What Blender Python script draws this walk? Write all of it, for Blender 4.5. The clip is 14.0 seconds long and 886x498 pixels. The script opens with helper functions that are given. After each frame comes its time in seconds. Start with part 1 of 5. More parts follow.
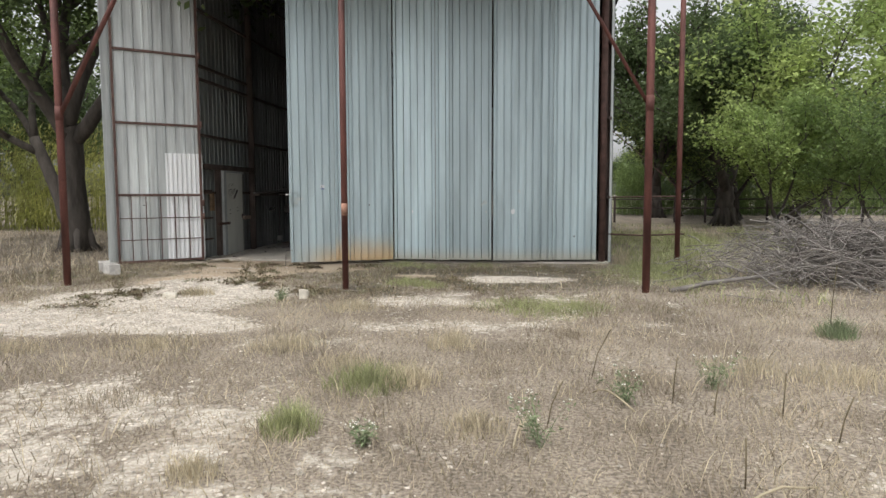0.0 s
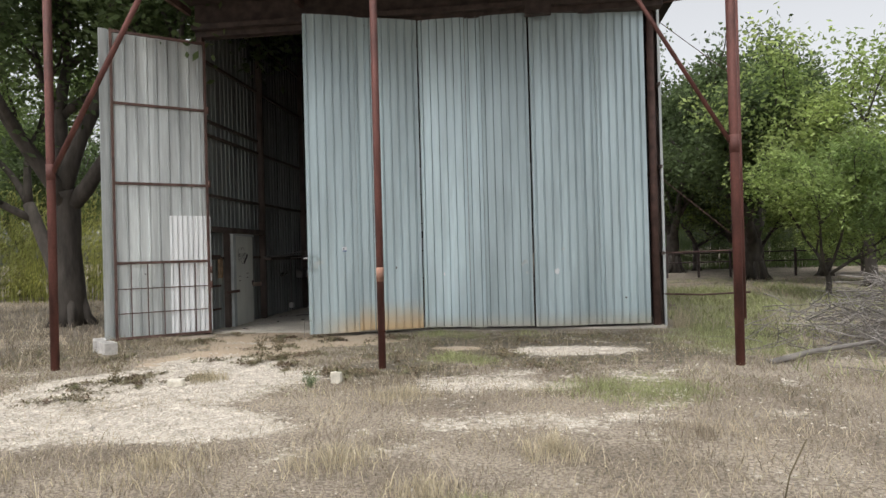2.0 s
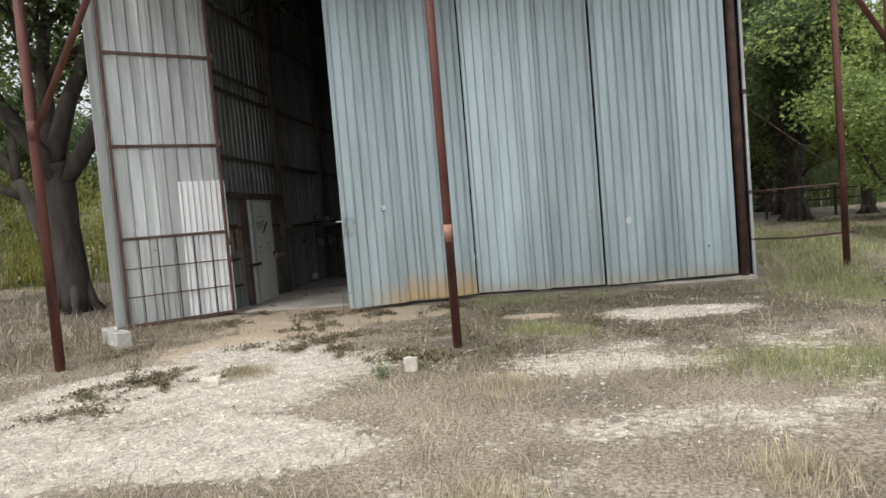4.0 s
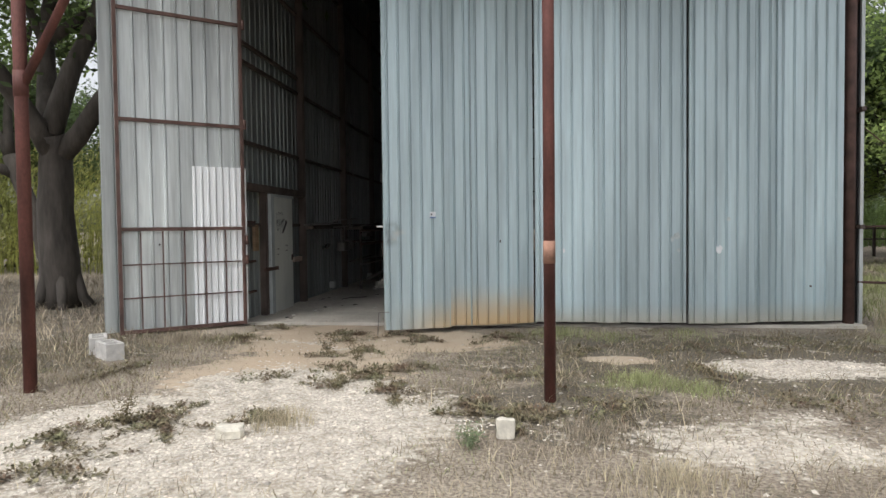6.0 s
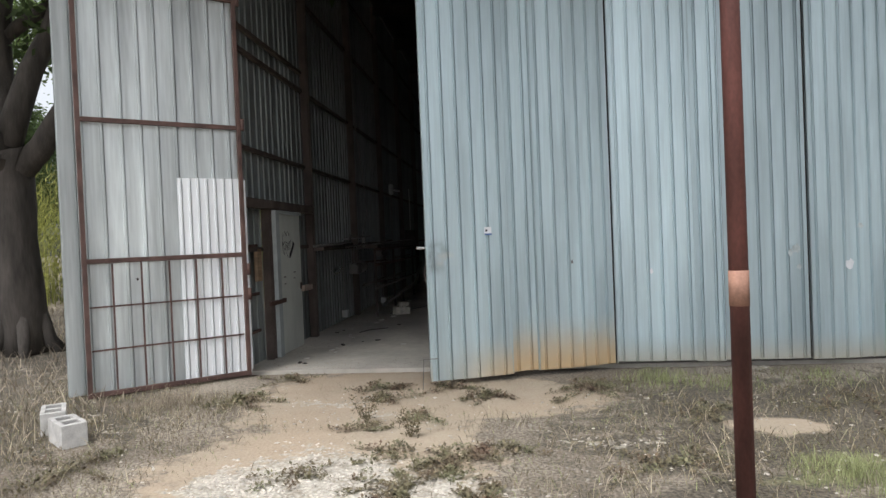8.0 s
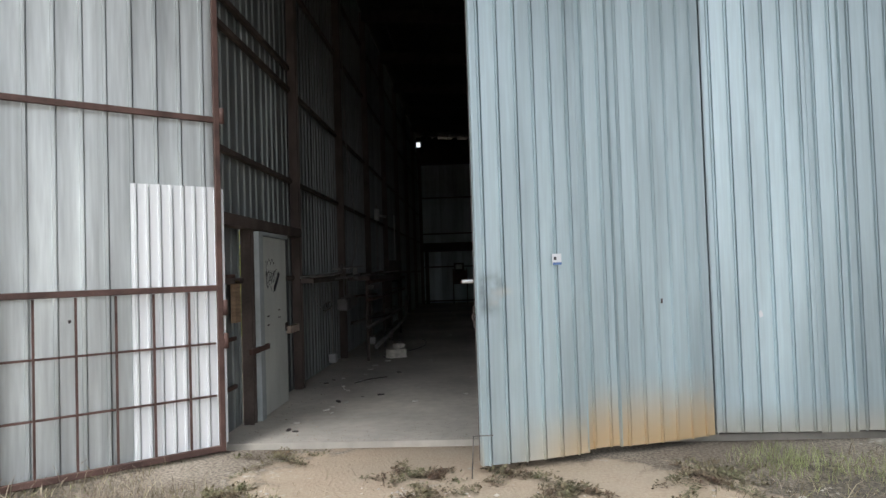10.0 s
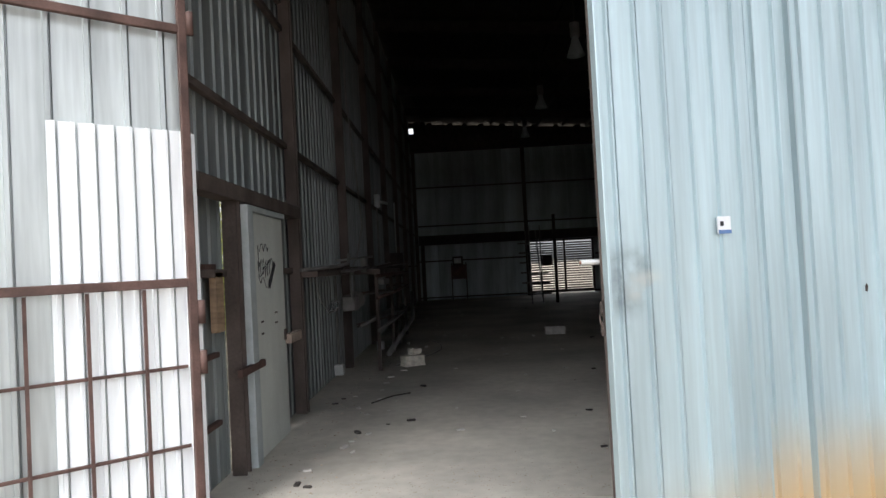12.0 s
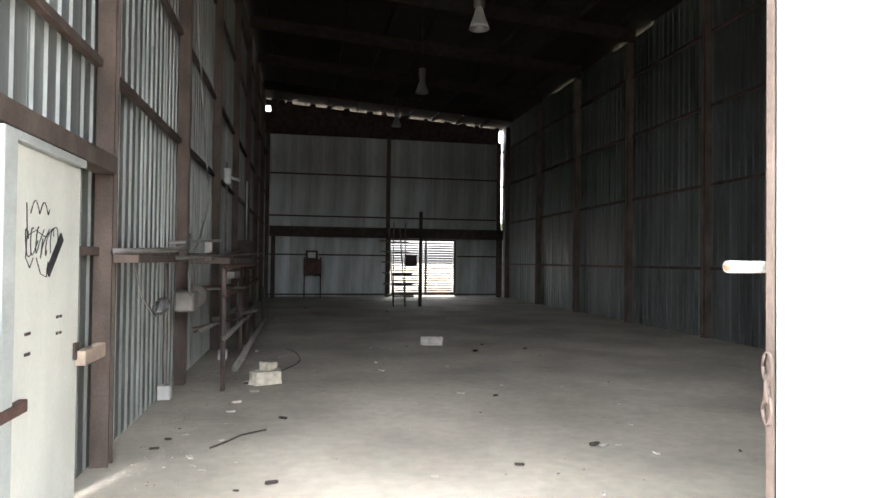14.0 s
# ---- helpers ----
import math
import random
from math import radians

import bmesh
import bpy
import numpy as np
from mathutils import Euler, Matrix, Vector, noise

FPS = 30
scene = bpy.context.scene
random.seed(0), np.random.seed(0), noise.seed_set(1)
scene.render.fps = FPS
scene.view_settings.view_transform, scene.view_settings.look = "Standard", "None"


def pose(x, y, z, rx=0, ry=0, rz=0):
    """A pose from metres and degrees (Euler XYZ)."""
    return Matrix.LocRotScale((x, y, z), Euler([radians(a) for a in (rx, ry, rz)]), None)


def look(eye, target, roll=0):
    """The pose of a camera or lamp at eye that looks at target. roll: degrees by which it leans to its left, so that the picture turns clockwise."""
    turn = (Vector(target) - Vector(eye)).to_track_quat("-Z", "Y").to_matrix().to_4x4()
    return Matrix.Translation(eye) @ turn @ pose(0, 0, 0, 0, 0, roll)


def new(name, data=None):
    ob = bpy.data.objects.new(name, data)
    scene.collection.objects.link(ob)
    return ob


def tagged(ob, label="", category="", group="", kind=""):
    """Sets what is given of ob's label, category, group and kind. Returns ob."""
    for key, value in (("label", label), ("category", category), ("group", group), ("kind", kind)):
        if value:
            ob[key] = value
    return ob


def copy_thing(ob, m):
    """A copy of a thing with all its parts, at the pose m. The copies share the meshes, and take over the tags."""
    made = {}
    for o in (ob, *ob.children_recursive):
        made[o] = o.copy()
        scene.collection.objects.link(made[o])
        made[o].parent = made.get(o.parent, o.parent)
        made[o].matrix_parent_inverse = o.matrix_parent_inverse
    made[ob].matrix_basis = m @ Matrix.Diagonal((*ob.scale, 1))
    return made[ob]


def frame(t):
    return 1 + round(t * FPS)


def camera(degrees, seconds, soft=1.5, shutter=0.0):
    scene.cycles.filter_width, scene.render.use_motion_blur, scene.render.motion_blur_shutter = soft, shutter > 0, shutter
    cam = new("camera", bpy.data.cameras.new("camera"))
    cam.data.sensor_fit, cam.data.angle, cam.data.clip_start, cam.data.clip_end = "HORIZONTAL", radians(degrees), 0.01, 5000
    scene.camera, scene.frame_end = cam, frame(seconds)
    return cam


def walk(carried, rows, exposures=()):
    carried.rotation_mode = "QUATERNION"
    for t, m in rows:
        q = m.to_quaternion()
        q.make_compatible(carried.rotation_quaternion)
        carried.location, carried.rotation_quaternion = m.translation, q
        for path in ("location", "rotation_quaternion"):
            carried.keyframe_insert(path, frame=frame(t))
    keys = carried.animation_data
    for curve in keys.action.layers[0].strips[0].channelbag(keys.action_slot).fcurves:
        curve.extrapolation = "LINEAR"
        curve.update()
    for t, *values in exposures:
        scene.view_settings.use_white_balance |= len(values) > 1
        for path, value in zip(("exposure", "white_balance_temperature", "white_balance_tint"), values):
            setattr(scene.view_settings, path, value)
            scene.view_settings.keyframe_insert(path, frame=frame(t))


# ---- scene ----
cam = camera(67.8, 14.0)
METRES, EYE, TILT, LEAN, TURN = 13.8, 1.5, 0.0, 0.0, 7.1
ROWS = [
    (0.0, 0.0, 0.0, 0.0, -0.02, -4.76, 0.19),
    (0.5, -0.0137, 0.0214, -0.0001, -1.14, -5.53, -0.12),
    (1.0, -0.0243, 0.0468, 0.0006, -6.23, -3.84, -0.86),
    (1.5, -0.0322, 0.0805, -0.0026, -8.78, -8.04, -0.89),
    (2.0, -0.0514, 0.108, 0.002, -0.12, 0.37, 1.53),
    (2.5, -0.0675, 0.1379, -0.0018, -0.7, -2.62, 2.35),
    (3.0, -0.0813, 0.171, -0.0008, 1.6, -2.67, 4.01),
    (3.5, -0.0992, 0.1995, 0.0003, 0.25, -2.7, 3.03),
    (4.0, -0.1165, 0.2298, -0.0024, -0.14, -2.95, 4.79),
    (6.5, -0.1934, 0.3866, 0.0006, -0.38, -1.53, 0.14),
    (7.0, -0.2068, 0.4248, 0.004, -0.35, -1.12, 1.67),
    (9.5, -0.2685, 0.6037, 0.0077, -2.71, -0.71, 2.21),
    (10.0, -0.2822, 0.6388, 0.0075, -4.42, 1.76, 1.83),
    (10.5, -0.296, 0.6767, 0.0035, -4.84, 2.55, 1.48),
    (11.0, -0.305, 0.7107, 0.0015, -5.86, 2.55, 1.07),
    (11.5, -0.3134, 0.7455, 0.0028, -5.55, 2.67, 1.29),
    (12.0, -0.3161, 0.7859, 0.0016, -5.9, 1.43, 2.99),
    (12.5, -0.321, 0.8208, 0.001, -8.51, 4.98, 2.52),
    (13.0, -0.3208, 0.8602, -0.002, -11.58, 4.38, 2.43),
    (13.5, -0.3219, 0.8967, -0.0012, -13.44, 3.45, 0.69),
    (14.0, -0.3242, 0.9288, 0.0004, -19.24, 1.07, -0.62),
]
EXPOSURES = [(0.0, 0.6, 6500, 10), (4.2, 0.62, 6450, 10), (6.5, 0.66, 6330, 10), (9.3, 0.92, 6180, 10), (11.0, 1.2, 6150, 10), (12.0, 1.6, 6180, 10), (12.6, 2.0, 6230, 10), (13.2, 2.85, 6300, 10), (13.5, 3.55, 6350, 10), (14.0, 4.2, 6430, 10)]
walk(cam, [(t, pose(0, 0, EYE, TILT, LEAN, TURN) @ pose(METRES * x, METRES * y, METRES * z, 90 + pitch, roll, yaw)) for t, x, y, z, yaw, pitch, roll in ROWS], EXPOSURES)

# world, sun and exposure are set here
world = bpy.data.worlds.new("overcast_sky")
scene.world = world
world.use_nodes = True
wt = world.node_tree
sky = wt.nodes.new("ShaderNodeTexSky")
sky.sky_type = "NISHITA"
sky.sun_disc = False
sky.sun_elevation, sky.sun_rotation = radians(63), radians(200)
sky.dust_density, sky.air_density = 4.0, 1.0
pale = wt.nodes.new("ShaderNodeHueSaturation")
pale.inputs["Saturation"].default_value = 0.14
wt.links.new(sky.outputs[0], pale.inputs["Color"])
wt.links.new(pale.outputs[0], wt.nodes["Background"].inputs["Color"])
wt.nodes["Background"].inputs["Strength"].default_value = 0.15
sun = new("sun", bpy.data.lights.new("sun", "SUN"))
sun.data.energy, sun.data.angle, sun.data.color = 0.8, radians(20), (1.0, 0.96, 0.90)
sun.matrix_world = look((0, 0, 0), (math.sin(radians(20)) * math.cos(radians(63)), math.cos(radians(20)) * math.cos(radians(63)), -math.sin(radians(63))))

# ---- materials ----
def material(name, base, rough=0.8, metal=0.0, spread=0.25, scale=(6, 6, 6), fine=(60, 60, 60), bump=0.25, tint=None, by="Object", island=0.0, random_mix=0.0):
    """A worn surface: base colour varied by a coarse and a fine noise, with relief."""
    m = bpy.data.materials.new(name)
    m.use_nodes = True
    nt = m.node_tree
    N, L = nt.nodes, nt.links
    b = N["Principled BSDF"]
    b.inputs["Roughness"].default_value, b.inputs["Metallic"].default_value = rough, metal
    tc = N.new("ShaderNodeTexCoord")
    def noisy(s, detail):
        mp = N.new("ShaderNodeMapping")
        mp.inputs["Scale"].default_value = s
        L.new(tc.outputs[by], mp.inputs[0])
        n = N.new("ShaderNodeTexNoise")
        n.inputs["Scale"].default_value, n.inputs["Detail"].default_value = 1.0, detail
        L.new(mp.outputs[0], n.inputs[0])
        return n
    a, f = noisy(scale, 5), noisy(fine, 3)
    ramp = N.new("ShaderNodeValToRGB")
    dark = tint or tuple(c * (1 - spread * 1.6) for c in base)
    ramp.color_ramp.elements[0].color, ramp.color_ramp.elements[0].position = (*dark, 1), 0.32
    ramp.color_ramp.elements[1].color, ramp.color_ramp.elements[1].position = (*[min(1, c * (1 + spread * 0.5)) for c in base], 1), 0.68
    L.new(a.outputs["Fac"], ramp.inputs[0])
    mul = N.new("ShaderNodeMapRange")
    mul.inputs["To Min"].default_value, mul.inputs["To Max"].default_value = 1 - spread, 1 + spread
    L.new(f.outputs["Fac"], mul.inputs[0])
    hs = N.new("ShaderNodeHueSaturation")
    L.new(ramp.outputs[0], hs.inputs["Color"])
    val = mul.outputs[0]
    if island or random_mix:
        src = N.new("ShaderNodeNewGeometry").outputs["Random Per Island"] if island else N.new("ShaderNodeObjectInfo").outputs["Random"]
        r = N.new("ShaderNodeMapRange")
        w = island or random_mix
        r.inputs["To Min"].default_value, r.inputs["To Max"].default_value = 1 - w, 1 + w
        L.new(src, r.inputs[0])
        mm = N.new("ShaderNodeMath")
        mm.operation = "MULTIPLY"
        L.new(val, mm.inputs[0]), L.new(r.outputs[0], mm.inputs[1])
        val = mm.outputs[0]
    L.new(val, hs.inputs["Value"])
    L.new(hs.outputs[0], b.inputs["Base Color"])
    if bump:
        bp = N.new("ShaderNodeBump")
        bp.inputs["Strength"].default_value, bp.inputs["Distance"].default_value = bump, 0.01
        L.new(f.outputs["Fac"], bp.inputs["Height"]), L.new(bp.outputs[0], b.inputs["Normal"])
    return m


def stained(m, colour, low, high, u0, u1):
    """Adds a stain that fades upward from the foot of a sheet between u0 and u1 along it."""
    nt = m.node_tree
    N, L = nt.nodes, nt.links
    b = N["Principled BSDF"]
    old = b.inputs["Base Color"].links[0].from_socket
    tc, sp = N.new("ShaderNodeTexCoord"), N.new("ShaderNodeSeparateXYZ")
    L.new(tc.outputs["Object"], sp.inputs[0])
    n = N.new("ShaderNodeTexNoise")
    n.inputs["Scale"].default_value, n.inputs["Detail"].default_value = 3.0, 6
    L.new(tc.outputs["Object"], n.inputs[0])
    def mr(sock, a, z):
        q = N.new("ShaderNodeMapRange")
        q.inputs["From Min"].default_value, q.inputs["From Max"].default_value = a, z
        q.interpolation_type = "SMOOTHSTEP"
        L.new(sock, q.inputs[0])
        return q.outputs[0]
    def mul(p, q):
        k = N.new("ShaderNodeMath")
        k.operation = "MULTIPLY"
        L.new(p, k.inputs[0]), L.new(q, k.inputs[1])
        return k.outputs[0]
    fac = mul(mul(mr(sp.outputs[2], high, low), mr(sp.outputs[0], u0, u1)), mr(n.outputs["Fac"], 0.05, 0.5))
    mix = N.new("ShaderNodeMix")
    mix.data_type = "RGBA"
    L.new(fac, mix.inputs[0]), L.new(old, mix.inputs[6])
    mix.inputs[7].default_value = (*colour, 1)
    L.new(mix.outputs[2], b.inputs["Base Color"])
    return m


def smudged(m, colour, z0, z1, u0, u1):
    """Adds a ragged hand-worn smudge between two heights and two places along a sheet."""
    nt = m.node_tree
    N, L = nt.nodes, nt.links
    b = N["Principled BSDF"]
    old = b.inputs["Base Color"].links[0].from_socket
    tc, sp = N.new("ShaderNodeTexCoord"), N.new("ShaderNodeSeparateXYZ")
    L.new(tc.outputs["Object"], sp.inputs[0])
    n = N.new("ShaderNodeTexNoise")
    n.inputs["Scale"].default_value, n.inputs["Detail"].default_value = 7.0, 6
    L.new(tc.outputs["Object"], n.inputs[0])
    fac = None
    for sock, lo, hi in ((sp.outputs[2], z0, z1), (sp.outputs[0], u0, u1)):
        d = N.new("ShaderNodeMath")
        d.operation = "SUBTRACT"
        d.inputs[1].default_value = (lo + hi) / 2
        L.new(sock, d.inputs[0])
        a = N.new("ShaderNodeMath")
        a.operation = "ABSOLUTE"
        L.new(d.outputs[0], a.inputs[0])
        r = N.new("ShaderNodeMapRange")
        r.interpolation_type = "SMOOTHSTEP"
        r.inputs["From Min"].default_value, r.inputs["From Max"].default_value = (hi - lo) / 2, (hi - lo) / 6
        L.new(a.outputs[0], r.inputs[0])
        if fac:
            k = N.new("ShaderNodeMath")
            k.operation = "MULTIPLY"
            L.new(fac, k.inputs[0]), L.new(r.outputs[0], k.inputs[1])
            fac = k.outputs[0]
        else:
            fac = r.outputs[0]
    q = N.new("ShaderNodeMapRange")
    q.inputs["From Min"].default_value, q.inputs["From Max"].default_value, q.inputs["To Max"].default_value = 0.38, 0.62, 0.8
    L.new(n.outputs["Fac"], q.inputs[0])
    k = N.new("ShaderNodeMath")
    k.operation = "MULTIPLY"
    L.new(fac, k.inputs[0]), L.new(q.outputs[0], k.inputs[1])
    mix = N.new("ShaderNodeMix")
    mix.data_type = "RGBA"
    L.new(k.outputs[0], mix.inputs[0]), L.new(old, mix.inputs[6])
    mix.inputs[7].default_value = (*colour, 1)
    L.new(mix.outputs[2], b.inputs["Base Color"])
    return m


GALV = stained(material("galvanised", (0.50, 0.605, 0.635), 0.42, 0.45, 0.15, (3, 3, 0.3), (45, 45, 2), 0.08, random_mix=0.2), (0.52, 0.49, 0.40), -0.05, 0.42, -3.0, 0.0)
GALV_RUST = stained(material("galvanised_stained", (0.50, 0.605, 0.635), 0.45, 0.42, 0.15, (3, 3, 0.3), (45, 45, 2), 0.08, random_mix=0.16), (0.66, 0.49, 0.28), 0.05, 0.72, -0.9, 0.1)
GALV_EDGE = stained(material("galvanised_edge", (0.50, 0.605, 0.635), 0.42, 0.45, 0.15, (3, 3, 0.3), (45, 45, 2), 0.08, random_mix=0.06), (0.64, 0.50, 0.31), 0.02, 0.55, -0.2, 1.1)
smudged(smudged(GALV_EDGE, (0.20, 0.23, 0.24), 1.18, 1.62, -0.05, 0.28), (0.60, 0.62, 0.58), 1.27, 1.47, 0.06, 0.33)
GALV_OLD = material("galvanised_old", (0.60, 0.635, 0.63), 0.42, 0.45, 0.25, (5.0, 5.0, 0.3), (30, 30, 2), 0.1, random_mix=0.12)
NEWTIN = material("new_sheet", (0.86, 0.88, 0.89), 0.4, 0.05, 0.08, (3, 3, 0.4), (40, 40, 3), 0.05)
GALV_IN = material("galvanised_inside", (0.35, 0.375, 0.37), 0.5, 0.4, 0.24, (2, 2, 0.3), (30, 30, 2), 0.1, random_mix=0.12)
GALV_BACK = material("galvanised_end_wall", (0.52, 0.57, 0.585), 0.5, 0.35, 0.27, (2, 2, 0.3), (30, 30, 2), 0.1, random_mix=0.15)
# darker copy of GALV_IN: the gloom deeper in the barn put into colour
GALV_DEEP_SHADE = material("galvanised_deep_shade", (0.22, 0.235, 0.23), 0.5, 0.4, 0.24, (2, 2, 0.3), (30, 30, 2), 0.1, random_mix=0.15)
# east wall sheets: the dim light on that side is painted in as near-black
GALV_EAST_SHADE = material("galvanised_east_shade", (0.15, 0.165, 0.17), 0.45, 0.5, 0.24, (2, 2, 0.3), (30, 30, 2), 0.1, random_mix=0.2)
RUST = material("rusty_steel", (0.12, 0.068, 0.056), 0.75, 0.1, 0.3, (5, 5, 5), (70, 70, 70), 0.3)
DUSTRUST = material("dusty_steel", (0.12, 0.092, 0.08), 0.85, 0.05, 0.3, (4, 4, 2), (50, 50, 50), 0.2)
RUSTPOST = material("rusty_pipe", (0.14, 0.052, 0.042), 0.7, 0.1, 0.35, (6, 6, 1.5), (60, 60, 30), 0.3)
RUSTBARE = material("bare_rust", (0.37, 0.20, 0.14), 0.8, 0.0, 0.3)
DARKSTEEL = material("dark_steel", (0.075, 0.055, 0.05), 0.75, 0.1, 0.3)
# roof underside: the lack of light up there is put into this near-black
ROOF_SHADE = material("shaded_roof_steel", (0.035, 0.028, 0.025), 0.85, 0.1, 0.3)
PIPE = material("pale_pipe", (0.62, 0.63, 0.62), 0.4, 0.3, 0.12)
GREYPIPE = material("grey_pipe", (0.24, 0.225, 0.21), 0.6, 0.3, 0.2)
DOORPAINT = material("door_paint", (0.72, 0.74, 0.69), 0.55, 0.0, 0.07, (3, 3, 1.2), (30, 30, 30), 0.05)
FRAMEPAINT = material("frame_paint", (0.46, 0.50, 0.50), 0.6, 0.0, 0.12)
INK = material("black_marker", (0.02, 0.02, 0.025), 0.7, 0.0, 0.1)
WOOD = material("weathered_wood", (0.32, 0.22, 0.14), 0.85, 0.0, 0.25, (4, 4, 30), (40, 40, 8))
CONCRETE = material("concrete_floor", (0.53, 0.495, 0.43), 0.85, 0.0, 0.2, (0.7, 0.7, 0.7), (9, 9, 9), 0.12)
BLOCK = material("concrete_block", (0.55, 0.53, 0.50), 0.9, 0.0, 0.18, (9, 9, 9), (80, 80, 80), 0.5)
PALESTONE = material("pale_stone", (0.66, 0.62, 0.53), 0.9, 0.0, 0.15, (14, 14, 14), (90, 90, 90), 0.4)
GRAVEL = material("gravel_stones", (0.56, 0.51, 0.44), 0.9, 0.0, 0.18, (5, 5, 5), (60, 60, 60), 0.2, island=0.35)
DRY = material("dry_grass", (0.42, 0.355, 0.26), 0.9, 0.0, 0.2, (0.8, 0.8, 0.8), (9, 9, 9), 0, tint=(0.20, 0.165, 0.125), island=0.45)
STRAW = material("straw", (0.50, 0.43, 0.295), 0.85, 0.0, 0.15, (2, 2, 2), (9, 9, 9), 0, island=0.35)
GREEN = material("green_grass", (0.31, 0.33, 0.155), 0.8, 0.0, 0.25, (1.5, 1.5, 1.5), (9, 9, 9), 0, island=0.4)
WEED = material("weed_leaf", (0.21, 0.26, 0.14), 0.8, 0.0, 0.25, (4, 4, 4), (20, 20, 20), 0, island=0.35)
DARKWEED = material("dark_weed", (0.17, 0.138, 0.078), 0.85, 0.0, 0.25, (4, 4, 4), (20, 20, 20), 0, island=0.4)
BARK = material("bark", (0.085, 0.073, 0.063), 0.95, 0.0, 0.3, (5, 5, 1.2), (26, 26, 5), 1.0)
TWIG = material("grey_twig", (0.25, 0.23, 0.21), 0.9, 0.0, 0.25, (4, 4, 4), (30, 30, 30), 0.2, island=0.35)
FLOWER = material("white_flower", (0.8, 0.8, 0.72), 0.8, 0.0, 0.05, bump=0)
GLASSLAMP = material("lamp_glass", (0.34, 0.35, 0.35), 0.3, 0.2, 0.1)
LITTER = material("pale_litter", (0.60, 0.58, 0.54), 0.8, 0.0, 0.15)
DEBRIS = material("brown_grit", (0.36, 0.29, 0.22), 0.9, 0.0, 0.2, (8, 8, 8), (60, 60, 60), 0.2, island=0.4)
LATCH = material("scuffed_latch_paint", (0.44, 0.35, 0.29), 0.8, 0.0, 0.2)
DARKLITTER = material("dark_litter", (0.06, 0.05, 0.045), 0.8, 0.0, 0.2)
FOIL = material("foil", (0.9, 0.91, 0.93), 0.18, 0.85, 0.1, bump=0.5)
BLUEPRINT_BLUE = material("label_blue", (0.12, 0.22, 0.45), 0.6, 0.0, 0.1, bump=0)
WHITELABEL = material("label_white", (0.82, 0.83, 0.85), 0.6, 0.0, 0.05, bump=0)
SMEAR = material("pale_paint_smear", (0.56, 0.62, 0.62), 0.6, 0.0, 0.25, (8, 8, 8), (60, 60, 60), 0.1)


CREEPER = material("creeping_weed_leaf", (0.155, 0.155, 0.082), 0.8, 0.0, 0.25, (5, 5, 5), (20, 20, 20), 0, tint=(0.15, 0.095, 0.065), island=0.4)


def foliage(name, base, dark):
    m = material(name, base, 0.75, 0.0, 0.25, (0.35, 0.35, 0.35), (6, 6, 6), 0, tint=dark, island=0.4)
    nt = m.node_tree
    b = nt.nodes["Principled BSDF"]
    tr = nt.nodes.new("ShaderNodeBsdfTranslucent")
    nt.links.new(b.inputs["Base Color"].links[0].from_socket, tr.inputs["Color"])
    mix = nt.nodes.new("ShaderNodeMixShader")
    mix.inputs[0].default_value = 0.5
    nt.links.new(b.outputs[0], mix.inputs[1]), nt.links.new(tr.outputs[0], mix.inputs[2])
    nt.links.new(mix.outputs[0], nt.nodes["Material Output"].inputs["Surface"])
    return m


LEAF_DARK = foliage("oak_leaves", (0.12, 0.165, 0.065), (0.06, 0.09, 0.035))
LEAF_MID = foliage("pecan_leaves", (0.24, 0.32, 0.115), (0.12, 0.18, 0.06))
LEAF_LIGHT = foliage("bright_leaves", (0.40, 0.48, 0.165), (0.20, 0.28, 0.09))
LEAF_YELLOW = foliage("cane_leaves", (0.38, 0.38, 0.11), (0.16, 0.18, 0.055))


